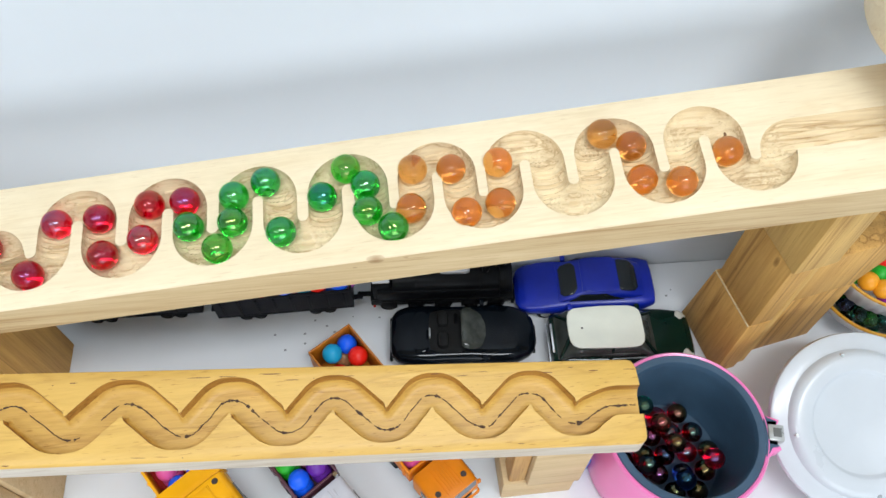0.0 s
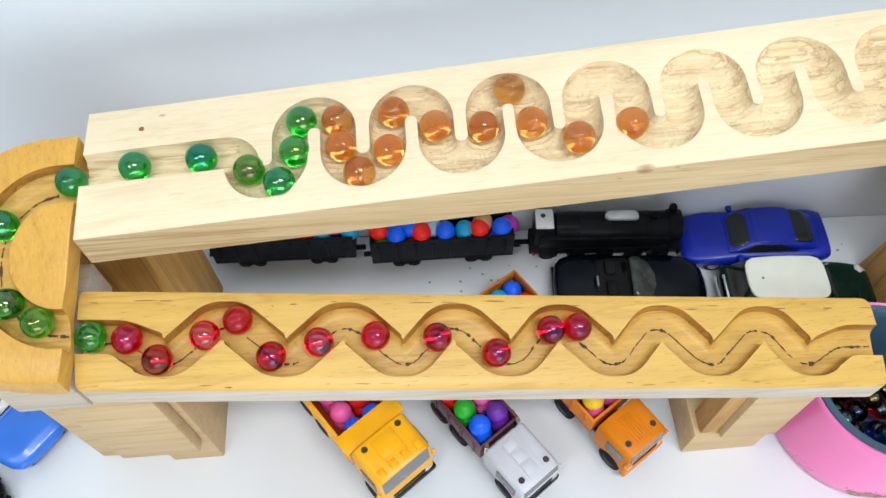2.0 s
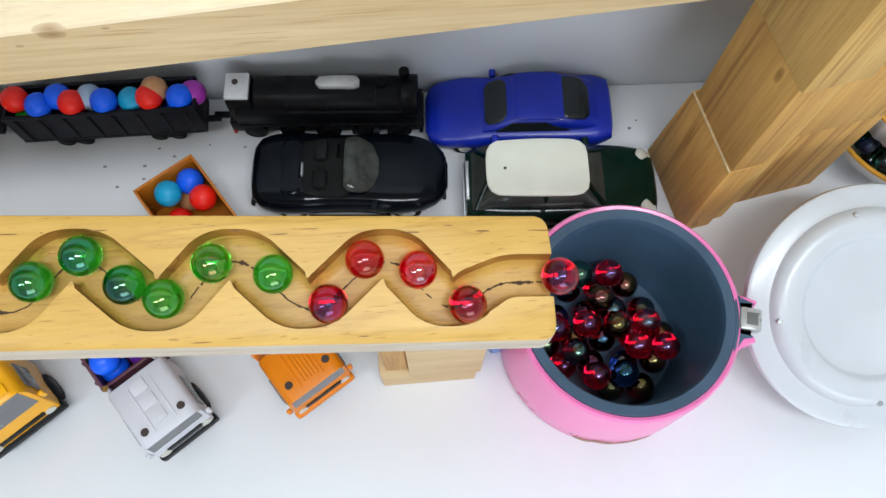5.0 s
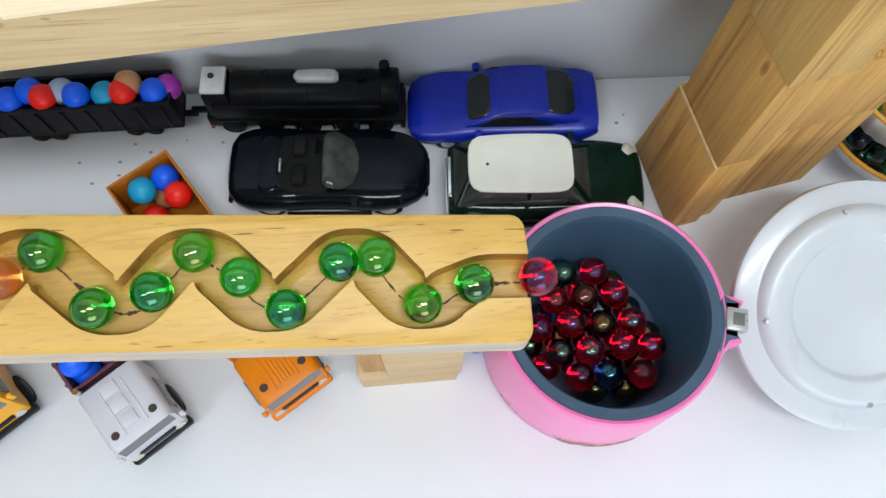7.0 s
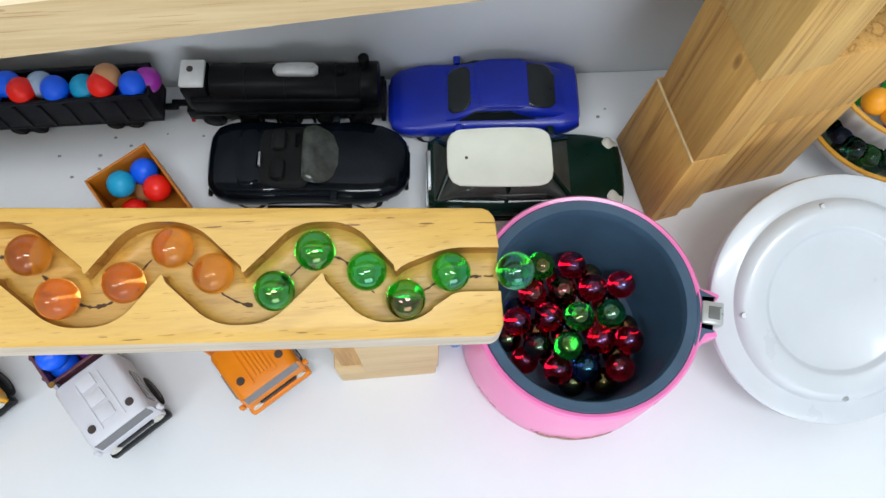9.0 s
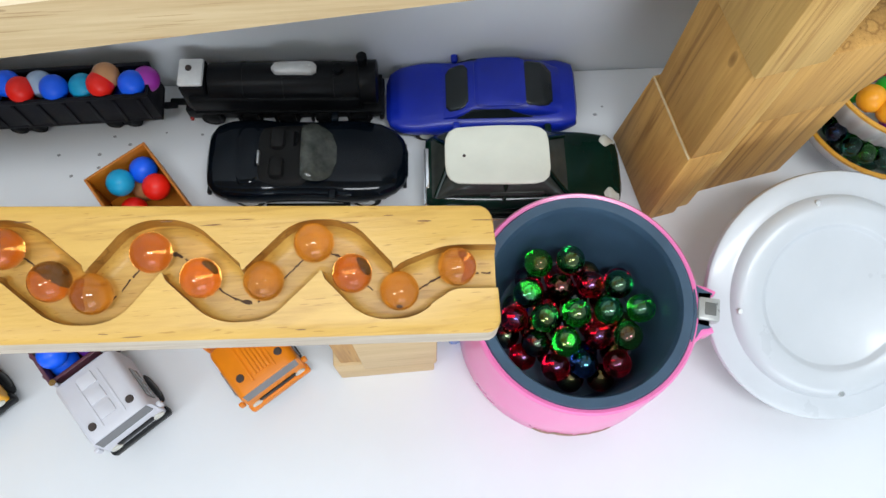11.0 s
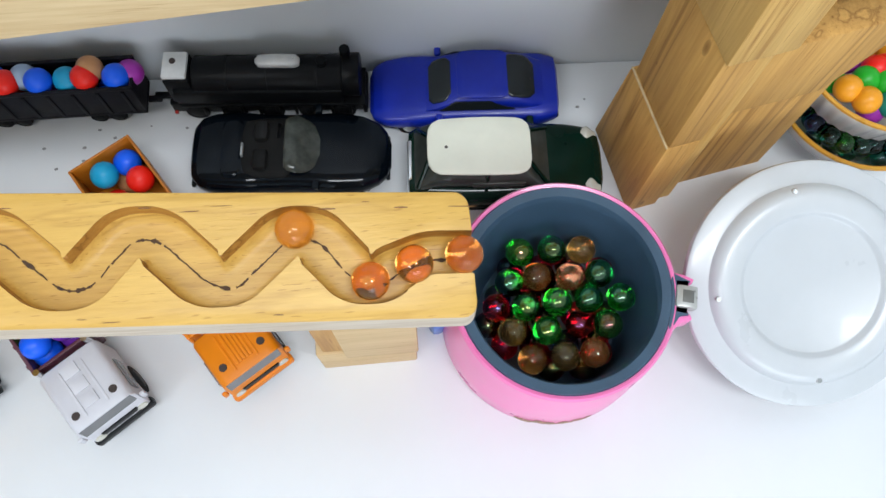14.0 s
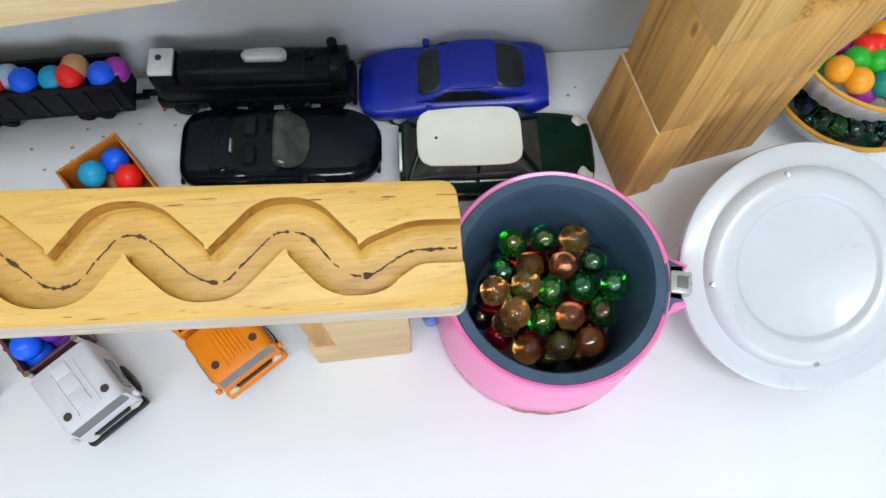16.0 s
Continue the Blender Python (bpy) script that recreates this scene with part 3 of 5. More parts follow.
# left legs
stick("leg_block", LEGWOOD, -0.118, -0.0705, 0.3475, 0.3900, 0.0, 0.150)
stick("leg_block", LEGWOOD, -0.0700, -0.0365, 0.3410, 0.3800, 0.0, 0.162)
stick("leg_strip", LEGWOOD, -0.0880, -0.0400, 0.3320, 0.3405, 0.040, 0.160)
stick("turn_support", RAWFLANK, -0.0960, -0.0600, 0.3235, 0.3900, 0.1502, 0.1768)
stick("upper_leg", RAWPOST, -0.0900, -0.0465, 0.4100, 0.4715, 0.0, 0.1680, label="brown raw pine post under the upper board")
stick("upper_leg_block", RAWPOST, -0.0780, -0.0470, 0.4050, 0.4350, 0.1682, 0.2040)
# the tall post at the right, of several blocks glued together
PY = 10.5
foot = block(0.0180, 0.0480, 0.0785, 0.4570, 0.4185, 0.0, 0.0012)
for v in foot.verts:
    # the block's rear edge runs out towards the desk
    if v.co.y > 0.42:
        v.co.y += 0.0070 * (1 - v.co.z / 0.0785)
bmesh.ops.transform(foot, matrix=pose(0.4456, 0.3919, 0, 0, 0, PY) @ pose(-0.449, -0.3935, 0), verts=foot.verts)
part("post_block", foot, RAWPOST, run, "brown raw pine block at the foot of the post")
stick("post_block", RAWPOST, 0.4490, 0.4660, 0.3947, 0.4395, 0.0787, 0.1522, label="brown raw pine upright with a dark knot", yaw=PY)
stick("post_front", RAWPOST_B, 0.4664, 0.4755, 0.3970, 0.4395, 0.0, 0.1520, label="pale pine strip beside the upright", yaw=PY)
stick("post_top", RAWPOST_B, 0.4484, 0.4790, 0.3925, 0.4395, 0.1524, 0.2440, label="paler pine block on top of the post", yaw=PY)
stick("post_side", RAWPOST, 0.4757, 0.5345, 0.4030, 0.4400, 0.0, 0.0910, label="brown raw pine block beside the post", yaw=PY)
beam = bmesh.new()
face = beam.faces.new([beam.verts.new((x, 0.3990, z)) for x, z in ((0.4757, 0.0912), (0.5235, 0.0912), (0.5400, 0.1250), (0.5490, 0.1450), (0.4757, 0.1425))])
grown = bmesh.ops.extrude_face_region(beam, geom=[face])["geom"]
bmesh.ops.translate(beam, vec=(0, 0.038, 0), verts=[v for v in grown if isinstance(v, bmesh.types.BMVert)])
bmesh.ops.bevel(beam, geom=list(beam.edges), offset=0.0012, segments=2, affect="EDGES", profile=0.5)
bmesh.ops.transform(beam, matrix=pose(0.4456, 0.3919, 0, 0, 0, PY) @ pose(-0.449, -0.3935, 0), verts=beam.verts)
part("brace", beam, RAWPOST, run, "rough-sawn pine brace beside the post, widening upwards")
part("glue_seam", block(0.0010, 0.0470, 0.0010, 0.4483, 0.4185, 0.0782, 0.0003, None, pose(0.4456, 0.3919, 0, 0, 0, PY) @ pose(-0.449, -0.3935, 0)), SEAM, run, "pale line of dried glue between two blocks")
# the round block above the high end of the upper board
stick("riser", PINE, 0.5000, 0.5430, 0.3750, 0.4300, 0.2780, 0.2985)
rb = bmesh.new()
rod(0.064, 0.022, pose(0.503, 0.431, 0.2987), 72, None, 0.0015, rb)
part("round_block", rb, PINE, run, "pale round pine block at the top of the run")


# ---- the pink pot with its open lid ----
POT = (0.3885, 0.3335)
POT_R, POT_H = 0.0530, 0.0660
pot = thing("food_pot", "pink plastic food pot, slate-grey inside, with open white lid", "pot", pose(*POT, 0))
part("outer_shell", lathe([(0.0, 0.0), (0.0525, 0.0), (0.0550, 0.0012), (0.0562, 0.005), (0.0556, 0.020), (0.0536, POT_H - 0.008), (0.0530, POT_H - 0.004), (0.0530, POT_H - 0.0012), (0.0520, POT_H), (0.0505, POT_H - 0.0006), (0.0500, POT_H - 0.01), (0.0490, 0.004), (0.0, 0.0032)], 96), PINK, pot, "glossy pink outer shell")
part("liner", lathe([(0.0503, POT_H - 0.0080), (0.0503, POT_H - 0.0004), (0.0497, POT_H + 0.0004), (0.0455, POT_H - 0.0002), (0.0447, POT_H - 0.0020), (0.0440, POT_H - 0.006), (0.0405, 0.012), (0.0370, 0.0065), (0.0, 0.0055), (0.0, 0.0045), (0.045, 0.0048), (0.0485, 0.012)], 96), SLATE, pot, "dull slate-grey inner liner with a broad lip")
hx = POT_R - 0.001


def lug(grow, z0, z1):
    """A wedge that widens the rim towards the hinge."""
    a = radians(18 + grow * 400)
    base = [(POT_R * 0.97 * math.cos(-a), POT_R * 0.97 * math.sin(-a)), (hx + 0.0040 + grow, -0.0075 - grow), (hx + 0.0085 + grow, -0.0062 - grow), (hx + 0.0072 + grow, -0.0034), (hx + 0.0005, -0.0030), (hx + 0.0005, 0.0104), (hx + 0.0072 + grow, 0.0108), (hx + 0.0085 + grow, 0.0136 + grow), (hx + 0.0040 + grow, 0.0150 + grow), (POT_R * 0.97 * math.cos(a), POT_R * 0.97 * math.sin(a))]
    bm = bmesh.new()
    f = bm.faces.new([bm.verts.new((x, y, z0)) for x, y in base])
    up = bmesh.ops.extrude_face_region(bm, geom=[f])["geom"]
    bmesh.ops.translate(bm, vec=(0, 0, z1 - z0), verts=[v for v in up if isinstance(v, bmesh.types.BMVert)])
    bmesh.ops.bevel(bm, geom=list(bm.edges), offset=0.0008, segments=2, affect="EDGES", profile=0.5)
    return bm


hinge = part("hinge", lug(-0.0018, POT_H - 0.0085, POT_H - 0.0002), SLATE, pot, "slate-grey hinge lug")
hinge.matrix_basis = pose(0, 0, 0, 0, 0, -14)
part("hinge_cover", lug(0.0, POT_H - 0.0150, POT_H - 0.0020), PINK, pot, "pink lug round the hinge").matrix_basis = pose(0, 0, 0, 0, 0, -14)
part("clip", block(0.0100, 0.0108, 0.0060, hx + 0.0045, 0.0037, POT_H - 0.0045, 0.0010), plain("grey_clip", (0.46, 0.46, 0.44), 0.3, 0.3, 0.2, 120), hinge, "pale grey clip of the lid")
part("clip_hole", block(0.0052, 0.0060, 0.0010, hx + 0.0050, 0.0037, POT_H + 0.0008, 0.0002), plain("clip_inside", (0.14, 0.14, 0.13), 0.4), hinge)
LID = pose(0.1246, -0.0049, 0.0475, 22.6, -3.0, 0)
lid = part("lid", lathe([(0.0, 0.0022), (0.0330, 0.0022), (0.0340, 0.0026), (0.0352, 0.0044), (0.0364, 0.0050), (0.0440, 0.0056), (0.0470, 0.0048), (0.0490, 0.0026), (0.0500, 0.0004), (0.0520, 0.0), (0.0596, 0.0002), (0.0610, -0.0006), (0.0614, -0.0020), (0.0612, -0.0050), (0.0596, -0.0060), (0.0, -0.0060)], 96), LIDWHITE, pot, "white round lid lying open, seen from inside")
lid.matrix_basis = LID
for a in (97.5, 182.4, 269):
    sc = part("screw", rod(0.0017, 0.0012, pose(0.0469 * math.cos(radians(a)), 0.0469 * math.sin(radians(a)), 0.0042), 14, 0.0012), STEEL, lid, "small steel screw")
random.seed(11)
stain = bmesh.new()
for k in range(44):
    a, z = radians(246 + 40 * k / 44), 0.0035 + 0.0065 * random.random()
    block(0.0012 + 0.0026 * random.random(), 0.0006, 0.0010 + 0.0016 * random.random(), 0, 0, 0, 0, stain, pose(0.0561 * math.cos(a), 0.0561 * math.sin(a), z, 0, 0, math.degrees(a) + 90))
part("worn_print", stain, plain("worn_brown_print", (0.35, 0.25, 0.16), 0.6, 0, 0.4, 300), pot, "rubbed brown remains of a printed mark")


# ---- toy vehicles ----
def loft(stations, n=20, power=3.2, smooth=True):
    """A closed body along x from stations (x, half width, bottom, top)."""
    bm = bmesh.new()
    rings = []
    st = [np.array(s, float) for s in stations]
    fine = []
    for i in range(len(st) - 1):
        p0, p1, p2, p3 = st[max(i - 1, 0)], st[i], st[i + 1], st[min(i + 2, len(st) - 1)]
        for u in (0.0, 0.25, 0.5, 0.75):
            c = 0.5 * ((2 * p1) + (p2 - p0) * u + (2 * p0 - 5 * p1 + 4 * p2 - p3) * u * u + (3 * p1 - p0 - 3 * p2 + p3) * u ** 3)
            c[0] = p1[0] + (p2[0] - p1[0]) * u
            fine.append(c)
    fine.append(st[-1])
    for x, w, z0, z1 in (fine if smooth else st):
        c, h = (z0 + z1) / 2, (z1 - z0) / 2
        ring = []
        for k in range(n):
            a = 2 * math.pi * k / n
            ca, sa = math.cos(a), math.sin(a)
            ring.append(bm.verts.new((x, w * math.copysign(abs(ca) ** (2 / power), ca), c + h * math.copysign(abs(sa) ** (2 / power), sa))))
        rings.append(ring)
    for a, b in zip(rings, rings[1:]):
        for k in range(n):
            bm.faces.new((a[k], a[(k + 1) % n], b[(k + 1) % n], b[k]))
    bm.faces.new(rings[0])
    bm.faces.new(rings[-1])
    return bm


def wheel(parent, x, y, r, w, rim_mat=STEEL):
    side = 1 if y > 0 else -1
    m = pose(x, y, r, 90 * -side, 0, 0) @ pose(0, 0, -w / 2)
    wh = part("wheel", rod(r, w, m, 28, None, r * 0.14), RUBBER, parent, "black tyre on a small rim")
    part("rim", rod(r * 0.62, w * 0.12, pose(x, y + side * w * 0.47, r, 90 * -side, 0, 0), 18, r * 0.5), rim_mat, wh)
    return wh


def plate_on(bm_pts, thick, mat, parent, name, label=""):
    """A thin shaped plate: a polygon of 3D points, given depth along its normal."""
    bm = bmesh.new()
    f = bm.faces.new([bm.verts.new(p) for p in bm_pts])
    f.normal_update()
    nrm = f.normal.copy()
    ext = bmesh.ops.extrude_face_region(bm, geom=[f])
    bmesh.ops.translate(bm, vec=nrm * thick, verts=[v for v in ext["geom"] if isinstance(v, bmesh.types.BMVert)])
    return part(name, bm, mat, parent, label)


def car(kind, paint, label, m, L=0.110, W=0.047, H=0.033, roof=None, glass_mat=TINT):
    """A pull-back toy car, nose towards +x. kind: coupe, roadster or hatch."""
    ob = thing("toy_car", label, "toy car", m, "toy cars")
    h, w, g = L / 2, W / 2, 0.0045
    if kind == "hatch":
        sh = H * 0.60
        st = [(-h, w * 0.62, g + 0.005, sh * 0.80), (-h * 0.985, w * 0.82, g + 0.002, sh * 0.93), (-h * 0.9, w * 0.94, g, sh), (-h * 0.4, w, g, sh), (h * 0.25, w, g, sh), (h * 0.62, w * 0.98, g, sh * 0.96), (h * 0.88, w * 0.90, g, sh * 0.86), (h * 0.97, w * 0.74, g + 0.002, sh * 0.74), (h, w * 0.52, g + 0.004, sh * 0.6)]
        cab = [(-h * 0.93, w * 0.74, sh * 0.8, sh * 0.99), (-h * 0.86, w * 0.80, sh * 0.8, sh + (H - sh) * 0.35), (-h * 0.70, w * 0.79, sh * 0.8, H * 0.965), (-h * 0.2, w * 0.80, sh * 0.8, H * 0.975), (h * 0.16, w * 0.78, sh * 0.8, H * 0.955), (h * 0.26, w * 0.79, sh * 0.8, sh + (H - sh) * 0.55), (h * 0.42, w * 0.78, sh * 0.8, sh * 0.99)]
        rf = [(-h * 0.80, w * 0.26, H * 0.945, H * 0.98), (-h * 0.79, w * 0.44, H * 0.935, H * 0.99), (-h * 0.755, w * 0.59, H * 0.93, H * 1.0), (-h * 0.68, w * 0.69, H * 0.93, H * 1.01), (-h * 0.3, w * 0.73, H * 0.93, H * 1.02), (h * 0.06, w * 0.72, H * 0.93, H * 1.0), (h * 0.15, w * 0.66, H * 0.935, H * 0.99), (h * 0.20, w * 0.54, H * 0.94, H * 0.985), (h * 0.215, w * 0.38, H * 0.945, H * 0.98)]
    elif kind == "coupe":
        sh = H * 0.66
        st = [(-h, w * 0.62, g + 0.005, sh * 0.86), (-h * 0.975, w * 0.84, g + 0.003, sh * 0.97), (-h * 0.8, w * 0.97, g, sh * 1.02), (-h * 0.3, w * 0.97, g, sh), (h * 0.2, w * 0.95, g, sh * 0.97), (h * 0.6, w * 0.98, g, sh * 0.90), (h * 0.85, w * 0.90, g, sh * 0.77), (h * 0.96, w * 0.74, g + 0.002, sh * 0.64), (h, w * 0.50, g + 0.003, sh * 0.52)]
        cab = [(-h * 0.83, w * 0.66, sh * 0.8, sh * 1.03), (-h * 0.62, w * 0.74, sh * 0.8, sh + (H - sh) * 0.66), (-h * 0.38, w * 0.76, sh * 0.8, H * 0.965), (h * 0.06, w * 0.75, sh * 0.8, H * 0.96), (h * 0.24, w * 0.76, sh * 0.8, sh + (H - sh) * 0.42), (h * 0.40, w * 0.74, sh * 0.8, sh * 0.97)]
        rf = [(-h * 0.44, w * 0.62, H * 0.93, H * 0.985), (-h * 0.38, w * 0.68, H * 0.92, H), (-h * 0.1, w * 0.69, H * 0.92, H * 1.01), (h * 0.04, w * 0.66, H * 0.92, H * 0.99), (h * 0.08, w * 0.58, H * 0.93, H * 0.965)]
    else:
        sh = H * 0.78
        st = [(-h, w * 0.40, g + 0.005, sh * 0.72), (-h * 0.975, w * 0.66, g + 0.004, sh * 0.84), (-h * 0.90, w * 0.86, g + 0.002, sh * 0.95), (-h * 0.75, w * 0.98, g, sh * 1.0), (-h * 0.45, w, g, sh * 1.0), (-h * 0.30, w * 0.97, g, sh * 0.97), (h * 0.1, w * 0.96, g, sh * 0.96), (h * 0.45, w, g, sh * 0.94), (h * 0.72, w * 0.93, g, sh * 0.86), (h * 0.88, w * 0.76, g + 0.002, sh * 0.75), (h * 0.96, w * 0.56, g + 0.003, sh * 0.64), (h, w * 0.32, g + 0.004, sh * 0.5)]
        cab = rf = None
    body = part("body", loft(st, 28, 3.4), paint, ob)
    part("floor_pan", block(L * 0.78, W * 0.80, 0.004, z=0.0032, r=0.001), BLACKP, ob)
    r = 0.0070 if kind == "coupe" else 0.0085
    for x in (-h * 0.58, h * 0.58):
        for y in (-w * 0.80, w * 0.80):
            wheel(ob, x, y, r, 0.0066)
    if cab:
        if kind == "coupe":
            part("cabin", loft(cab, 24, 3.0), paint, ob)
            for nm, st4 in (("windscreen", [cab[3], cab[4], cab[5]]), ("rear_window", [cab[0], cab[1], cab[2]])):
                lo_, hi_ = (0.25, 0.92) if nm == "windscreen" else (0.22, 0.92)
                xa, xb = st4[0][0], st4[-1][0]
                tab = np.array(st4)
                pick = [(x, *(np.interp(x, tab[:, 0], tab[:, c]) for c in (1, 2, 3))) for x in np.linspace(xa + (xb - xa) * lo_, xa + (xb - xa) * hi_, 7)]
                f = [0.62, 0.78, 0.82, 0.83, 0.82, 0.80, 0.66]
                part(nm, loft([(x, wd * k, z1_ - 0.004, z1_ + 0.0007) for (x, wd, z0_, z1_), k in zip(pick, f)], 24, 5.0), glass_mat, ob, "smoked grey window")
        else:
            part("window_band", loft(cab, 24, 3.0), glass_mat, ob, "smoked grey window glass")
        top = part("roof", loft(rf, 24, 3.0), roof or paint, ob, "" if roof is None else "cream painted roof with a small hole")
        if roof is not None:
            part("roof_hole", rod(0.0009, 0.0006, pose(-h * 0.615, -0.001, H * 1.0), 12), HOLE, top)
        # pillars between roof and body
        for s in (-1, 1):
            a, b2 = cab[-1], rf[-1]
            for (p0, p1) in () if kind == "coupe" else (((a[0], s * a[1] * 0.97, sh * 0.98), (b2[0] - 0.001, s * b2[1] * 1.05, H * 0.95)), ((cab[0][0] + 0.002, s * cab[0][1], sh), (rf[0][0] + 0.001, s * rf[0][1] * 1.1, H * 0.95)), ((-h * 0.22, s * w * 0.80, sh * 0.95), (-h * 0.22, s * w * 0.70, H * 0.96))):
                v = Vector(p1) - Vector(p0)
                rot = v.to_track_quat("Z", "Y").to_matrix().to_4x4()
                part("pillar", rod(0.0013, v.length, Matrix.Translation(p0) @ rot, 8), paint, ob)
    else:
        # open two-seater: cockpit, seats, windscreen, folded hood
        part("cockpit", loft([(-h * 0.50, w * 0.52, sh * 0.55, sh * 0.99), (-h * 0.44, w * 0.74, sh * 0.5, sh * 1.02), (-h * 0.05, w * 0.78, sh * 0.5, sh * 1.02), (h * 0.04, w * 0.66, sh * 0.55, sh * 0.99)], 20, 4), SEATS, ob, "dark open cockpit")
        for s in (-1, 1):
            part("seat", block(0.0085, W * 0.27, 0.010, -h * 0.28, s * w * 0.36, sh * 0.76, 0.003), SEATS, ob)
        part("deck_handle", block(0.0014, W * 0.17, 0.003, -h * 0.46, -w * 0.12, sh * 1.0, 0.0006), plain("dull_chrome", (0.35, 0.36, 0.36), 0.3, 0.6), ob)
        part("steering_wheel", rod(0.0042, 0.0010, pose(-h * 0.10, w * 0.36, sh * 1.04, 0, -60, 0), 20), BLACKP, ob)
        part("windscreen", loft([(-h * 0.035, w * 0.62, sh * 1.0, H * 0.99), (-h * 0.01, w * 0.68, sh * 0.98, H * 1.01), (h * 0.08, w * 0.72, sh * 0.96, H * 0.97), (h * 0.17, w * 0.67, sh * 0.9, sh * 1.10), (h * 0.25, w * 0.52, sh * 0.88, sh * 1.01), (h * 0.30, w * 0.26, sh * 0.86, sh * 0.965)], 24, 2.4), plain("dusty_windscreen", (0.045, 0.050, 0.042), 0.2, 0, 0.6, 160, 0.0, 0.0, 0.4), ob, "dusty grey rounded windscreen")
        part("deck_band", loft([(-h * 0.70, w * 0.50, sh * 0.9, sh * 0.985), (-h * 0.64, w * 0.74, sh * 0.9, sh * 1.03), (-h * 0.52, w * 0.76, sh * 0.9, sh * 1.045), (-h * 0.47, w * 0.66, sh * 0.9, sh * 1.0)], 16, 3), paint, ob)
    for s in (-1, 1):
        part("mirror", block(0.0040, 0.0060, 0.0032, h * 0.27, s * w * 0.98, sh * 0.86, 0.0012), paint, ob)
        if kind == "hatch":
            part("headlight", loft([(h * 0.76, 0.0012, sh * 0.62, sh * 0.84), (h * 0.85, 0.0056, sh * 0.52, sh * 0.90), (h * 0.955, 0.003, sh * 0.5, sh * 0.72)], 12, 2), LAMPGLASS, ob, "pale headlight").location = (0, s * w * 0.66, 0)
        part("sill", block(L * 0.42, 0.0016, 0.0030, 0, s * w * 0.985, 0.0052, 0.0005), BLACKP, ob)
    part("rear_bumper", block(0.0022, W * 0.74, 0.0034, -h * 0.99, 0, g + 0.003, 0.0008), CHROME if kind == "hatch" else BLACKP, ob)
    part("front_bumper", block(0.0022, W * 0.56, 0.0034, h * 0.965, 0, g + 0.001, 0.0008), BLACKP, ob)
    if kind == "coupe":
        for s in (-1, 1):
            plate_on([(-h * 0.52, s * w * 0.785, sh * 1.03), (h * 0.26, s * w * 0.79, sh * 1.0), (h * 0.10, s * w * 0.735, H * 0.88), (-h * 0.26, s * w * 0.735, H * 0.89)], 0.0010 * s, glass_mat, ob, "side_window", "smoked grey side window")
    if kind == "hatch":
        for s in (-1, 1):
            part("side_window", block(L * 0.26, 0.0012, (H - sh) * 0.45, -h * 0.10, s * w * 0.79, sh * 1.02, 0.0004), glass_mat, ob)
    return ob


car("roadster", CARBLACK, "glossy black open toy roadster beside the pine board", pose(0.2567, 0.4393, 0, 0, 0, -4.5), 0.112, 0.0485, 0.030)
car("coupe", CARBLUE, "dark blue toy coupe parked against the white wall", pose(0.3577, 0.4728, 0, 0, 0, 176.3), 0.110, 0.046, 0.0305)
mini = car("hatch", CARGREEN, "dark green toy hatchback with a cream roof", pose(0.3762, 0.4222, 0, 0, 0, -3.6), 0.110, 0.0475, 0.0385, CREAM, plain("dusty_grey_window", (0.050, 0.056, 0.050), 0.16, 0, 0.35, 60, 0.0, 0.0, 0.4))
for gy in (-0.0095, 0.0095):
    part("bonnet_crease", block(0.024, 0.0008, 0.0006, 0.0345, gy, 0.02205, 0.0002, None, pose(0, 0, 0, 0, 3.0, 0)), CARGREEN, mini)
part("grille", block(0.0016, 0.022, 0.005, 0.0540, 0, 0.009, 0.0006), CHROME, mini)
part("rear_bar", block(0.0020, 0.024, 0.0018, -0.0535, 0, 0.0205, 0.0005), CHROME, mini, "pale chrome bar across the tail")
car("coupe", SKYBLUE, "bright blue toy car beside the wooden legs", pose(-0.196, 0.388, 0, 0, 0, -38), 0.112, 0.050, 0.034)
car("roadster", CARBLACK, "black toy car beside the bright blue one", pose(-0.224, 0.330, 0, 0, 0, -20), 0.105, 0.046, 0.030)


# ---- toy train ----
TRAIN_YAW = -4.2
loco = thing("toy_locomotive", "black plastic toy steam locomotive with a white cab roof", "toy train", pose(0.2440, 0.4812, 0, 0, 0, TRAIN_YAW))
part("chassis", block(0.112, 0.018, 0.010, 0, 0, 0.006, 0.001), BLACKP, loco)
part("boiler", rod(0.0112, 0.090, pose(-0.038, 0.001, 0.0290, 0, 90, 0), 36, None, 0.0012), BLACKP, loco, "black cylindrical boiler")
part("side_tank", block(0.096, 0.0235, 0.0130, -0.002, 0, 0.0180, 0.002), BLACKP, loco)
part("running_board", block(0.106, 0.0245, 0.0020, 0.004, 0, 0.0165, 0.0005), BLACKP, loco)
cabm = part("cab", block(0.0142, 0.0185, 0.022, -0.0462, 0.0008, 0.016, 0.0012), BLACKP, loco)
part("cab_roof", block(0.0135, 0.0165, 0.0030, -0.0465, 0.0010, 0.0381, 0.001), plain("worn_white_roof", (0.66, 0.66, 0.65), 0.4, 0, 0.15, 90), cabm, "white cab roof with a screw hole")
part("screw_hole", rod(0.0018, 0.0006, pose(-0.0475, 0.0030, 0.0409), 14), HOLE, cabm)
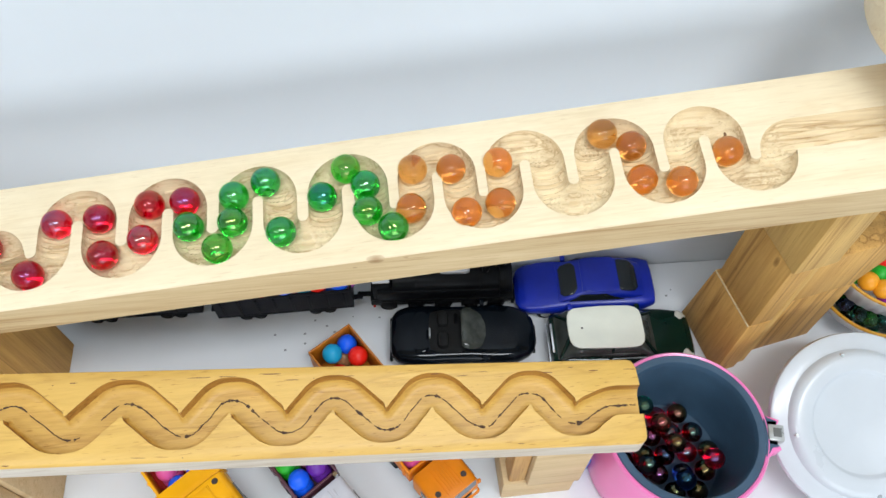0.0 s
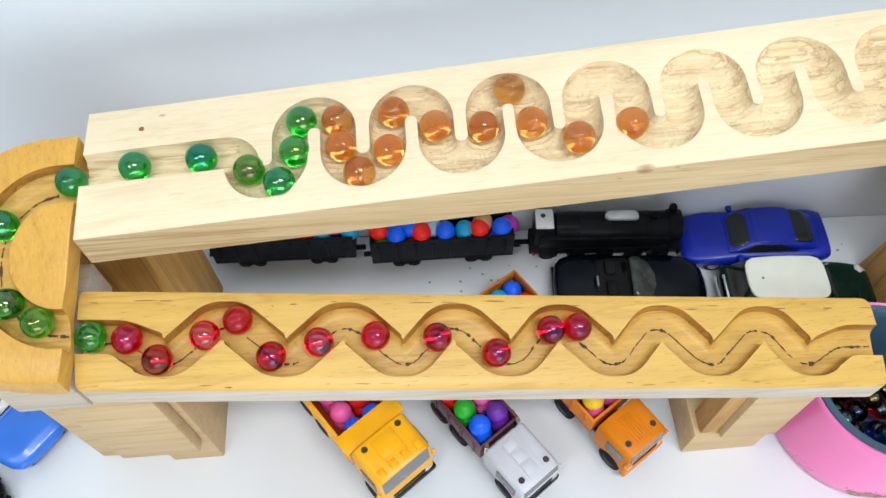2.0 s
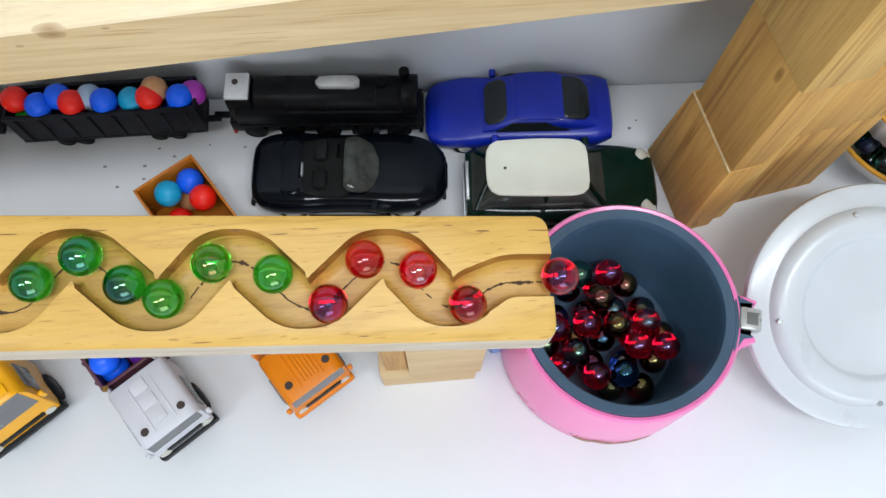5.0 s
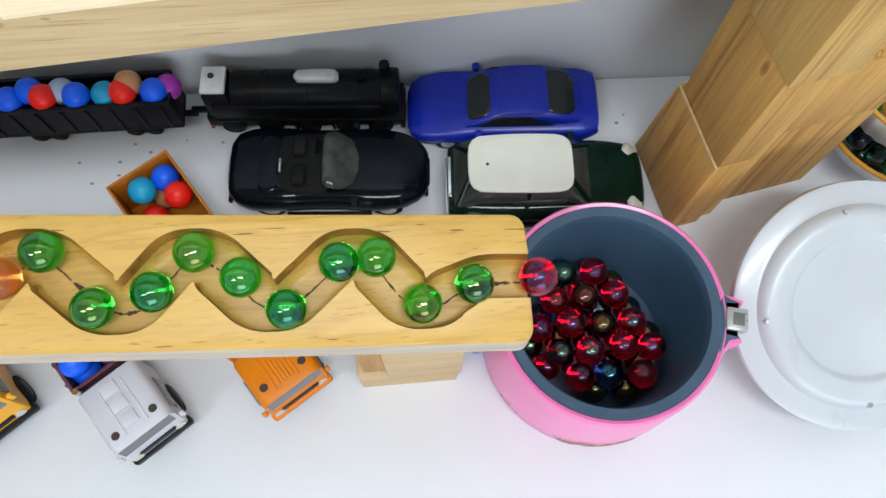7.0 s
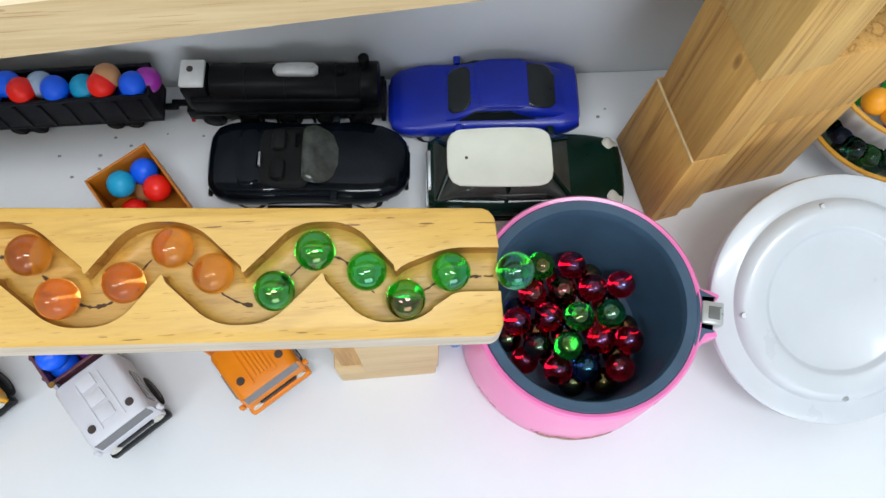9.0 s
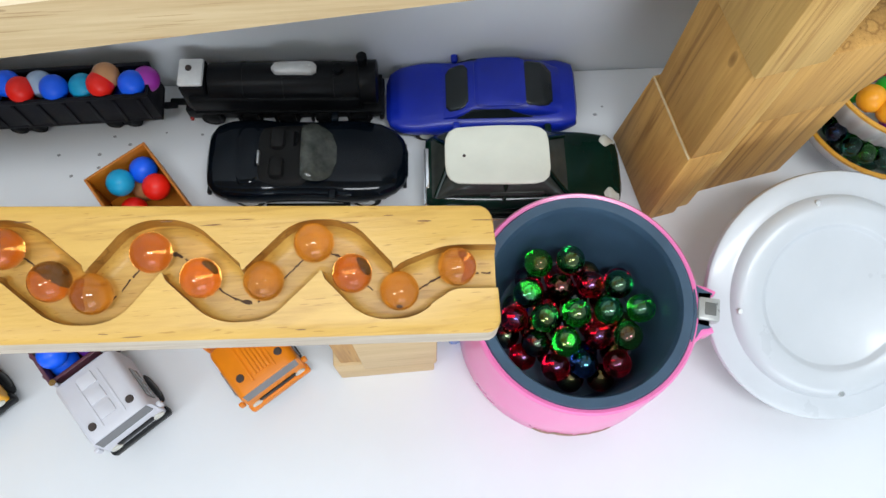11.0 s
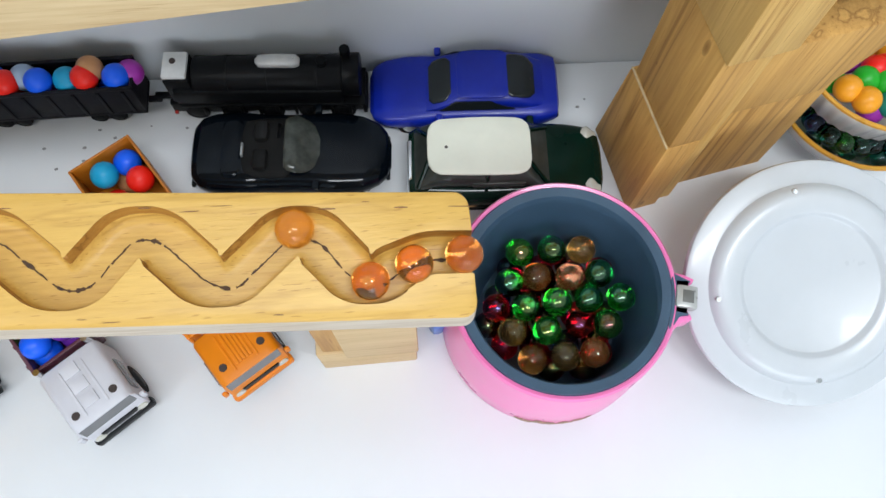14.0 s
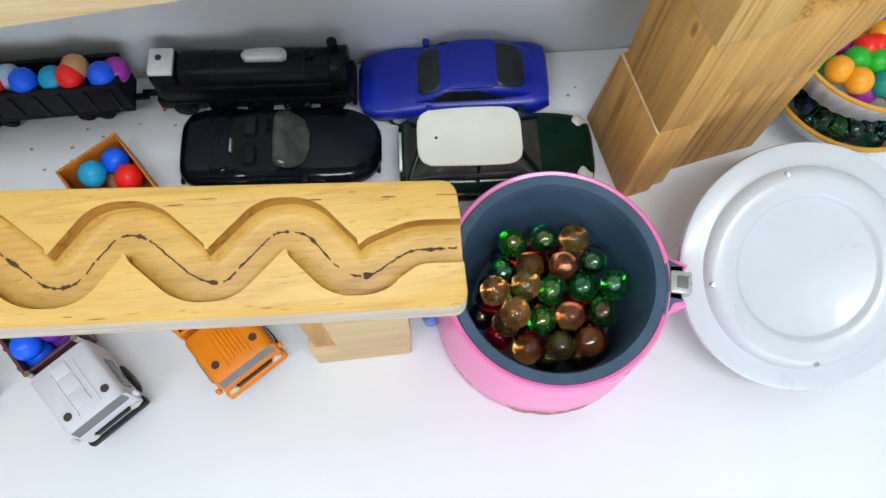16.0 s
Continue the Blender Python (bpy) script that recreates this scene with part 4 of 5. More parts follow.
part("dome", loft([(-0.0125, 0.0010, 0.0395, 0.0428), (-0.0105, 0.0034, 0.0390, 0.0440), (0.0, 0.0038, 0.0390, 0.0445), (0.0095, 0.0038, 0.0390, 0.0440), (0.0118, 0.0022, 0.0392, 0.0425)], 20, 3), plain("worn_silver", (0.55, 0.55, 0.54), 0.4, 0.2, 0.2, 90), loco, "pale silver cover on the boiler").location = (0.0105, 0.002, 0)
part("rivet", rod(0.0009, 0.0006, pose(0.0195, 0.002, 0.0443), 10), STEEL, loco)
part("chimney", rod(0.0027, 0.0100, pose(0.0475, 0.006, 0.0370), 20, 0.0030, 0.0005), BLACKP, loco)
part("smokebox", rod(0.0122, 0.010, pose(0.0450, 0.001, 0.0290, 0, 90, 0), 36, None, 0.001), BLACKP, loco)
for bx in (-0.020, 0.002, 0.030):
    part("boiler_band", rod(0.01150, 0.0016, pose(bx, 0.001, 0.0290, 0, 90, 0), 36), BLACKP, loco)
part("valve", rod(0.0028, 0.0030, pose(0.0345, 0.001, 0.0405), 14), BLACKP, loco)
for k in range(9):
    part("side_rib", block(0.0018, 0.0014, 0.0085, -0.036 + 0.0105 * k, -0.0118, 0.0075, 0.0004), BLACKP, loco)
for wx in (-0.042, -0.020, 0.002, 0.024, 0.044):
    for wy in (-0.0088, 0.0088):
        wheel(loco, wx, wy, 0.0068, 0.0030, BLACKP)
part("buffer_beam", block(0.0028, 0.0240, 0.0070, 0.0565, 0, 0.0080, 0.0008), BLACKP, loco)
part("coupling", block(0.0120, 0.0040, 0.0024, -0.0610, 0, 0.0090, 0.0008), BLACKP, loco)
part("red_lamp", block(0.0020, 0.0016, 0.0020, -0.0530, -0.0118, 0.0100, 0.0004), REDLAMP, loco, "tiny red lamp")


def ball(colour, x, y, z, r, where):
    words = {"sky": "turquoise", "pale": "pale grey-blue", "tan": "light brown"}.get(colour, colour)
    key = (colour, round(r, 5))
    if key not in BALL_MESH:
        BALL_MESH[key] = sphere_mesh("plastic_ball", r, BALLS[colour], 24, 14)
    ob = new("plastic_ball", BALL_MESH[key])
    ob.location = (x, y, z)
    return tagged(ob, f"small {words} plastic ball lying in {where}", "ball", "plastic balls in " + where)


BALL_MESH = {}


def wagon(m, colours, where):
    ob = thing("toy_wagon", "charcoal plastic toy railway wagon heaped with coloured balls", "toy train", m, "toy wagons")
    L, W, H, t = 0.106, 0.0208, 0.0385, 0.0016
    part("wagon_floor", block(L, W, 0.003, z=0.0121, r=0.0005), WAGONP, ob)
    for s in (-1, 1):
        side = part("side_wall", block(L, t, H - 0.0150, 0, s * (W - t) / 2, 0.0150, 0.0004), WAGONP, ob)
        for k in range(8):
            part("rib", block(0.0020, 0.0012, H - 0.0175, -L / 2 + 0.006 + k * (L - 0.012) / 7, s * (W / 2 + 0.0004), 0.0155, 0.0003), WAGONP, side)
        part("top_rail", block(L, 0.0024, 0.0018, 0, s * (W / 2 - 0.0006), H - 0.0006, 0.0005), WAGONP, side)
        part("end_wall", block(t, W - 2 * t, H - 0.0150, s * (L - t) / 2, 0, 0.0150, 0.0004), WAGONP, ob)
        for fx in (-0.028, 0.028):
            part("axle_box", block(0.0110, 0.0030, 0.0115, fx, s * (W / 2 - 0.0055), 0.0010, 0.0010), WAGONP, ob)
        part("coupling", block(0.0080, 0.0040, 0.0024, s * (L / 2 + 0.0030), 0, 0.0090, 0.0008), WAGONP, ob)
    for fx in (-0.033, -0.022, 0.022, 0.033):
        for wy in (-0.0058, 0.0058):
            wheel(ob, fx, wy, 0.0050, 0.0030, BLACKP)
    for c, x, y, z in colours:
        ball(c, x, y, z, 0.0074, where)
    return ob


WAGON_A = [
    ("red", 0.0757, 0.4860, 0.0410), ("blue", 0.0882, 0.4822, 0.0392), ("green", 0.0772, 0.4832, 0.0270), ("blue", 0.0985, 0.4868, 0.0395), ("red", 0.1066, 0.4820, 0.0400),
    ("pale", 0.1150, 0.4868, 0.0370), ("blue", 0.1241, 0.4820, 0.0395), ("sky", 0.1385, 0.4832, 0.0370), ("red", 0.1493, 0.4820, 0.0402), ("tan", 0.1520, 0.4868, 0.0405),
    ("blue", 0.1655, 0.4820, 0.0385), ("violet", 0.1718, 0.4866, 0.0345), ("violet", 0.1300, 0.4838, 0.0240), ("blue", 0.1580, 0.4832, 0.0245), ("red", 0.1020, 0.4838, 0.0240),
]
WAGON_B = [
    ("sky", 0.0540, 0.4905, 0.0370), ("violet", 0.0432, 0.4935, 0.0370), ("sky", 0.0345, 0.4908, 0.0350), ("red", 0.0215, 0.4925, 0.0352),
    ("blue", 0.0070, 0.4945, 0.0340), ("green", -0.0070, 0.4930, 0.0310), ("red", -0.0220, 0.4950, 0.0330), ("violet", 0.0130, 0.4925, 0.0240),
]
wagon(pose(0.1215, 0.4845, 0, 0, 0, -0.8), WAGON_A, "the wagon behind the locomotive")
wagon(pose(0.0035, 0.4938, 0, 0, 0, -2.0), WAGON_B, "the rear wagon")


# ---- the little orange box ----
bx_m = pose(0.1685, 0.4194, 0, 0, 0, -57)
tray = thing("open_box", "small orange plastic box without a lid, holding balls", "box", bx_m)
BL, BW, BH, bt = 0.047, 0.0368, 0.0330, 0.0014
part("base", block(BL, BW, 0.0018, r=0.0003), TRAYORANGE, tray)
for s in (-1, 1):
    part("long_wall", block(BL, bt, BH - 0.0018, 0, s * (BW - bt) / 2, 0.0018, 0.0004), TRAYORANGE, tray)
    part("short_wall", block(bt, BW - 2 * bt, BH - 0.0018, s * (BL - bt) / 2, 0, 0.0018, 0.0004), TRAYORANGE, tray)
for c, ux, uy, uz in (("sky", -0.0138, -0.0043, 0.0268), ("blue", -0.0146, 0.0092, 0.0238), ("red", -0.0010, 0.0096, 0.0250), ("red", 0.0110, -0.0072, 0.0195), ("tan", 0.0160, 0.0072, 0.0120), ("red", -0.0020, -0.0075, 0.0150), ("tan", -0.0135, 0.0040, 0.0092), ("tan", 0.0145, -0.0020, 0.0092)):
    ball(c, *(bx_m @ Vector((ux, uy, uz))), 0.0074, "the orange box")


# ---- toy trucks ----
def truck(m, name, label, paint, bed_paint, inside, W, L, cab_len, cab_h, bed_h, balls, r, where, guard=False, plug=0.28):
    """A cab-over tipper, nose towards +x, its roof's front edge at x = 0."""
    ob = thing(name, label, "toy truck", m, "toy trucks")
    w = W / 2
    part("chassis", block(L, W * 0.62, 0.006, -L / 2 + 0.002, 0, 0.006, 0.0008), BLACKP, ob)
    cab = part("cab", loft([(-cab_len, w * 0.97, 0.009, cab_h * 0.97), (-cab_len + 0.0016, w, 0.008, cab_h), (-0.004, w * 0.98, 0.008, cab_h), (0.0, w * 0.97, 0.008, cab_h * 0.97), (0.0010, w * 0.96, 0.008, cab_h * 0.66), (0.0014, w * 0.94, 0.009, cab_h * 0.52), (0.0016, w * 0.90, 0.010, cab_h * 0.42)], 28, 7.0, False), paint, ob)
    for s in (-1, 1):
        part("roof_plug", rod(0.0021, 0.0008, pose(-cab_len * plug, s * w * 0.62, cab_h - 0.0003), 16, 0.0018), HOLE, cab, "dark round plug in the roof")
        part("side_window", block(cab_len * 0.5, 0.0008, cab_h * 0.26, -cab_len * 0.40, s * (w + 0.0001), cab_h * 0.56, 0.0003), SCREEN, cab)
        part("roof_rib", block(cab_len * 0.75, 0.0012, 0.0007, -cab_len * 0.48, s * w * 0.36, cab_h - 0.0003, 0.0003), paint, cab)
        part("headlight", rod(0.0028, 0.0010, pose(0.0012, s * w * 0.74, 0.0175, 0, 90, 0), 14), LAMPGLASS, cab)
        part("mirror", block(0.0020, 0.0026, 0.0060, 0.0000, s * (w + 0.0010), cab_h * 0.58, 0.0006), paint, cab)
    if guard:
        for k, rx_ in enumerate((0.80, 0.54, 0.29)):
            part("roof_panel", block(cab_len * 0.20, w * 0.50, 0.0011, -cab_len * rx_, -w * 0.06, cab_h - 0.0003, 0.0004), paint, cab)
    elif name == "dump_truck":
        for k in range(5):
            part("roof_panel", block(cab_len * 0.66, w * 0.10, 0.0009, -cab_len * 0.50, w * (-0.22 + 0.11 * k), cab_h - 0.0003, 0.0003), paint, cab)
    else:
        part("roof_panel", block(cab_len * 0.46, w * 0.70, 0.0010, -cab_len * 0.62, 0, cab_h - 0.0003, 0.0004), paint, cab)
        for k in range(4):
            part("roof_panel", block(cab_len * 0.22, w * 0.22, 0.0012, -cab_len * 0.16, w * (-0.66 + 0.44 * k), cab_h - 0.0003, 0.0004), paint, cab)
    low = 0.60 if name == "tipper_truck" else 0.74
    ws = [(0.0001, -w * 0.86, cab_h * 0.94), (0.0001, w * 0.86, cab_h * 0.94), (0.0013, w * 0.86, cab_h * low), (0.0013, -w * 0.86, cab_h * low)]
    plate_on(ws, 0.0009, SCREEN, cab, "windscreen", "worn grey windscreen")
    part("bumper", block(0.0046, W * 1.03, 0.0066, 0.0006, 0, 0.0080, 0.0012), paint if name == "dump_truck" else BLACKP, ob)
    part("grille", block(0.0012, W * 0.62, 0.0050, 0.0014, 0, 0.0165, 0.0004), BLACKP, ob)
    rw = 0.0088
    for wx in (-cab_len * 0.42, -L * 0.60, -L * 0.60 - 0.020):
        for s in (-1, 1):
            wheel(ob, wx, s * (w - 0.0026), rw, 0.0058, BLACKP)
    b0, b1 = -cab_len - 0.0035, -L
    bl, bc, t = b0 - b1, (b0 + b1) / 2, 0.0018
    part("bed_floor", block(bl, W, 0.0020, bc, 0, 0.0180, 0.0004), inside, ob)
    for s in (-1, 1):
        bed = part("bed_side", block(bl, t, bed_h - 0.020, bc, s * (w - t / 2), 0.0200, 0.0004), bed_paint, ob)
        for k in range(5):
            part("bed_rib", block(0.0018, 0.0012, bed_h - 0.022, b1 + 0.006 + k * (bl - 0.012) / 4, s * (w + 0.0004), 0.0205, 0.0003), bed_paint, bed)
    part("bed_front", block(t, W - 2 * t, bed_h - 0.020, b0 - t / 2, 0, 0.0200, 0.0004), bed_paint, ob)
    part("tailgate", block(t, W - 2 * t, bed_h - 0.020, b1 + t / 2, 0, 0.0200, 0.0004), bed_paint, ob)
    if guard:
        part("exhaust", rod(0.0016, 0.030, pose(-cab_len - 0.0016, w * 0.8, 0.012), 12), CHROME, ob)
        part("exhaust", rod(0.0016, 0.030, pose(-cab_len - 0.0016, -w * 0.8, 0.012), 12), CHROME, ob)
        for k in range(5):
            part("chrome_fitting", block(0.0022, 0.0040, 0.0040, -cab_len - 0.0017, -w * 0.5 + k * w * 0.25, cab_h * 0.72, 0.0012), CHROME, ob)
    rnd = random.Random(len(balls) + int(W * 10000))
    k = 0
    nrow = max(2, int((W - 2 * t) / (2 * r)))
    for layer in range(2):
        ncol = int((bl - 2 * t) / (2 * r))
        for col in range(ncol):
            for row in range(nrow):
                if k >= len(balls) * 2 or (layer == 0 and col > 3):
                    break
                y = (row - (nrow - 1) / 2) * 2.06 * r + rnd.uniform(-0.0004, 0.0004)
                z = 0.0200 + r + layer * 1.55 * r + rnd.uniform(0, 0.0008)
                x = b0 - t - r * 1.05 - col * 2.05 * r - layer * 0.3 * r
                ball(balls[k % len(balls)], *(m @ Vector((x, y, z))), r, where)
                k += 1
    return ob


def nose(x, y, yaw):
    return pose(x, y, 0, 0, 0, yaw)


yellow_truck = truck(nose(0.0862, 0.3094, -54), "tipper_truck", "bright yellow toy tipper truck loaded with coloured balls", YELLOW, YELLOW, REDP, 0.0410, 0.112, 0.0275, 0.0560, 0.047, ["blue", "blue", "pink", "red", "pink", "blue", "green", "red"], 0.0071, "the yellow truck", False, 0.82)
part("cab_shield", block(0.0130, 0.0445, 0.0018, -0.0345, 0, 0.0500, 0.0005), YELLOW, yellow_truck, "yellow shield of the tipper body")
truck(nose(0.1678, 0.2988, -55), "flatbed_truck", "silver-grey toy truck with a maroon bed of balls", GREYP, MAROON, MAROON, 0.0325, 0.100, 0.0340, 0.0395, 0.037, ["blue", "purple", "green", "pink", "red", "green", "blue", "yellow"], 0.0071, "the grey truck", True, 0.20)
truck(nose(0.2375, 0.3145, -57), "dump_truck", "orange toy truck with a bed of coloured balls", ORANGEP, ORANGEP, REDP, 0.0345, 0.092, 0.0275, 0.0400, 0.037, ["pink", "pink", "yellow", "red", "green", "blue"], 0.0071, "the orange truck")
brick = thing("toy_brick", "bright blue plastic toy brick behind the pot", "toy", pose(0.3310, 0.3445, 0, 0, 0, 20))
part("body", block(0.018, 0.026, 0.020, r=0.003), SKYBLUE, brick)


# ---- bowls at the right ----
dish = thing("dish", "white china dish with an amber rim, full of green glass beads", "dish", pose(0.5830, 0.4432, 0))
part("dish_body", lathe([(0.0, 0.0), (0.030, 0.0), (0.032, 0.002), (0.043, 0.014), (0.0495, 0.0290), (0.0485, 0.0300), (0.0410, 0.016), (0.030, 0.005), (0.0, 0.004)], 72), BOWLWHITE, dish)
part("dish_rim", lathe([(0.0490, 0.0285), (0.0506, 0.0292), (0.0506, 0.0306), (0.0486, 0.0310), (0.0478, 0.0300)], 72), BOWLRIM, dish, "amber rim line")
bead = {c: sphere_mesh("glass_bead", 0.0055, mt, 16, 10) for c, mt in (("green", BEAD_GREEN), ("blue", BEAD_BLUE), ("leaf", BEAD_LEAF))}
random.seed(21)
beads = []
for k in range(3000):
    a, rr_ = random.uniform(0, 2 * math.pi), 0.046 * math.sqrt(random.random())
    x, y = 0.5830 + rr_ * math.cos(a), 0.4432 + rr_ * math.sin(a)
    z = 0.0190 + max(0.0, rr_ - 0.028) * 0.4 + 0.0075 * (k % 2)
    if rr_ < 0.0408 and all((x - p) ** 2 + (y - q) ** 2 + (z - s) ** 2 > 0.0080 ** 2 for p, q, s in beads) and len(beads) < 170:
        beads.append((x, y, z))
        ob = new("glass_bead", bead[("green", "leaf", "green", "blue", "leaf")[k % 5]])
        ob.location = (x, y, z)
        tagged(ob, "dark green or blue glass bead lying in the dish", "bead", "glass beads in the dish")
bowl = thing("bowl", "white ribbed china bowl with an amber rim, full of balls", "bowl", pose(0.5769, 0.444, 0.0290))
rib = lambda a: 1 + 0.012 * math.sin(a * 36)
part("bowl_body", lathe([(0.0, 0.0), (0.024, 0.0), (0.026, 0.002), (0.040, 0.016), (0.0480, 0.0390), (0.0470, 0.0400), (0.0380, 0.018), (0.024, 0.006), (0.0, 0.005)], 144, rib), BOWLWHITE, bowl, "ribbed white side")
part("bowl_rim", lathe([(0.0474, 0.0388), (0.0490, 0.0394), (0.0490, 0.0408), (0.0470, 0.0410), (0.0464, 0.0400)], 96), BOWLRIM, bowl, "amber rim line")
random.seed(4)
placed = []
for c, x, y, z in (("amber", 0.5406, 0.4188, 0.0700), ("amber", 0.5499, 0.4101, 0.0700), ("green", 0.5527, 0.4239, 0.0700), ("green", 0.5646, 0.4211, 0.0700), ("red", 0.5670, 0.4314, 0.0700), ("red", 0.5612, 0.4308, 0.0700), ("amber", 0.5743, 0.4404, 0.0700), ("teal", 0.5655, 0.4075, 0.0680), ("violet", 0.5580, 0.4085, 0.0610)):
    x, y = x + (0.5769 - x) * 0.16, y + (0.4440 - y) * 0.16
    placed.append((x, y, z))
    ball(c, x, y, z, 0.0071, "the ribbed bowl")
names = ["amber", "green", "amber", "red", "green", "amber", "violet", "green", "yellow", "red", "blue"]
for k in range(4000):
    a, rr_ = random.uniform(0, 2 * math.pi), 0.043 * math.sqrt(random.random())
    rr_ *= 0.80 if k < 2000 else 0.5
    x, y = 0.5769 + rr_ * math.cos(a), 0.444 + rr_ * math.sin(a)
    z = 0.0290 + 0.029 + 0.008 * (1 - (rr_ / 0.043) ** 2) - 0.010 * (k > 2000)
    if all((x - p) ** 2 + (y - q) ** 2 + (z - s) ** 2 > 0.0138 ** 2 for p, q, s in placed) and len(placed) < 70:
        placed.append((x, y, z))
        ball(names[len(placed) % len(names)], x, y, z, 0.0071, "the ribbed bowl")


case = thing("toy_case", "bright green box with a cream lower half against the wall", "box", pose(0.6200, 0.4790, 0, 0, 0, -2.3))
part("lower_half", block(0.120, 0.0100, 0.0630, r=0.0010), BOWLWHITE, case, "cream lower half")
part("upper_half", block(0.118, 0.0090, 0.0400, 0, 0, 0.0631, 0.0010), plain("bright_green_plastic", (0.004, 0.30, 0.012), 0.4), case, "bright green upper half")


# ---- glass marbles ----
MR = 0.0072
MARBLE = {c: sphere_mesh("marble", MR, mt) for c, mt in (("red", RED_G), ("deep", DEEP_G), ("green", GREEN_G), ("teal", TEAL_G), ("blue", BLUE_G), ("orange", ORANGE_G))}
WORD = {"red": "clear red", "deep": "deep red", "green": "clear green", "teal": "dark teal", "blue": "dark blue", "orange": "clear orange"}


def marble(colour, x, y, z, where):
    ob = new("marble", MARBLE[colour])
    ob.location = (x, y, z)
    return tagged(ob, f"{WORD[colour]} glass marble {where}", "marble", "glass marbles")


def hexes(radius, shift, step=0.0157):
    """Places of a packed layer in the pot, nearest to its low side first."""
    out = []
    for j in range(-4, 5):
        for i in range(-4, 5):
            x, y = (i + 0.5 * (j % 2)) * step + shift[0], j * step * 0.866 + shift[1]
            if math.hypot(x, y) < radius:
                out.append((POT[0] + x, POT[1] + y))
    return out


def settled(radius, shift, level, seed):
    rnd = random.Random(seed)
    return [(x + rnd.uniform(-0.0010, 0.0010), y + rnd.uniform(-0.0010, 0.0010), Z0 + level * DZ + rnd.uniform(-0.0006, 0.0020)) for x, y in hexes(radius, shift)]


Z0, DZ = 0.0068 + MR, 0.0116
for k, (x, y, z) in enumerate(settled(0.0335, (-0.002, -0.002), 0, 1)):
    marble(("deep", "deep", "red", "deep", "blue", "deep", "deep")[k % 7], x, y, z, "lying at the bottom of the pot")
second = settled(0.0340, (0.004, 0.0028), 1, 2)
random.seed(9)
random.shuffle(second)
for k, (x, y, z) in enumerate(second[:6]):
    marble(("deep", "blue", "red", "deep", "deep", "teal", "deep", "red", "deep")[k], x, y, z, "resting among the others in the pot")
third = settled(0.0345, (0.001, -0.0005), 2, 3)
random.shuffle(third)
FREE = second[6:] + third + sorted(settled(0.0300, (0.003, 0.001), 3, 4), key=lambda p: math.hypot(p[0] - POT[0] + 0.016, p[1] - POT[1]))


# ---- the marbles' way ----
def way(line, b, keep):
    q = line[keep(line[:, 0])]
    d = np.gradient(q, axis=0)
    d /= np.hypot(d[:, 0], d[:, 1])[:, None]
    return np.array([(x, y, top_z(b, x, y) - 0.0014, -dy, dx) for (x, y), (dx, dy) in zip(q, d)])


legs = [way(UPPER, UP, lambda x: x > -0.049), way(BEND, TURN, lambda x: x < -0.050), way(LOWER, LOW, lambda x: (x > -0.053) & (x < 0.342))]
last = legs[-1][-1]
drop = np.array([(last[0] + 0.30 * k * 0.004, last[1], last[2] - 0.03 * k * 0.004 - 4.905 * (k * 0.004) ** 2, 0.0, 0.0) for k in range(1, 40)])
WAY = np.vstack(legs + [drop])
RUN = np.r_[0, np.cumsum(np.linalg.norm(np.diff(WAY[:, :3], axis=0), axis=1))]
EDGE = RUN[-1 - len(drop)]


def spot(s, off=0.0):
    x, y, z, nx, ny = (np.interp(s, RUN, WAY[:, k]) for k in range(5))
    return (float(x + nx * off), float(y + ny * off), float(z))


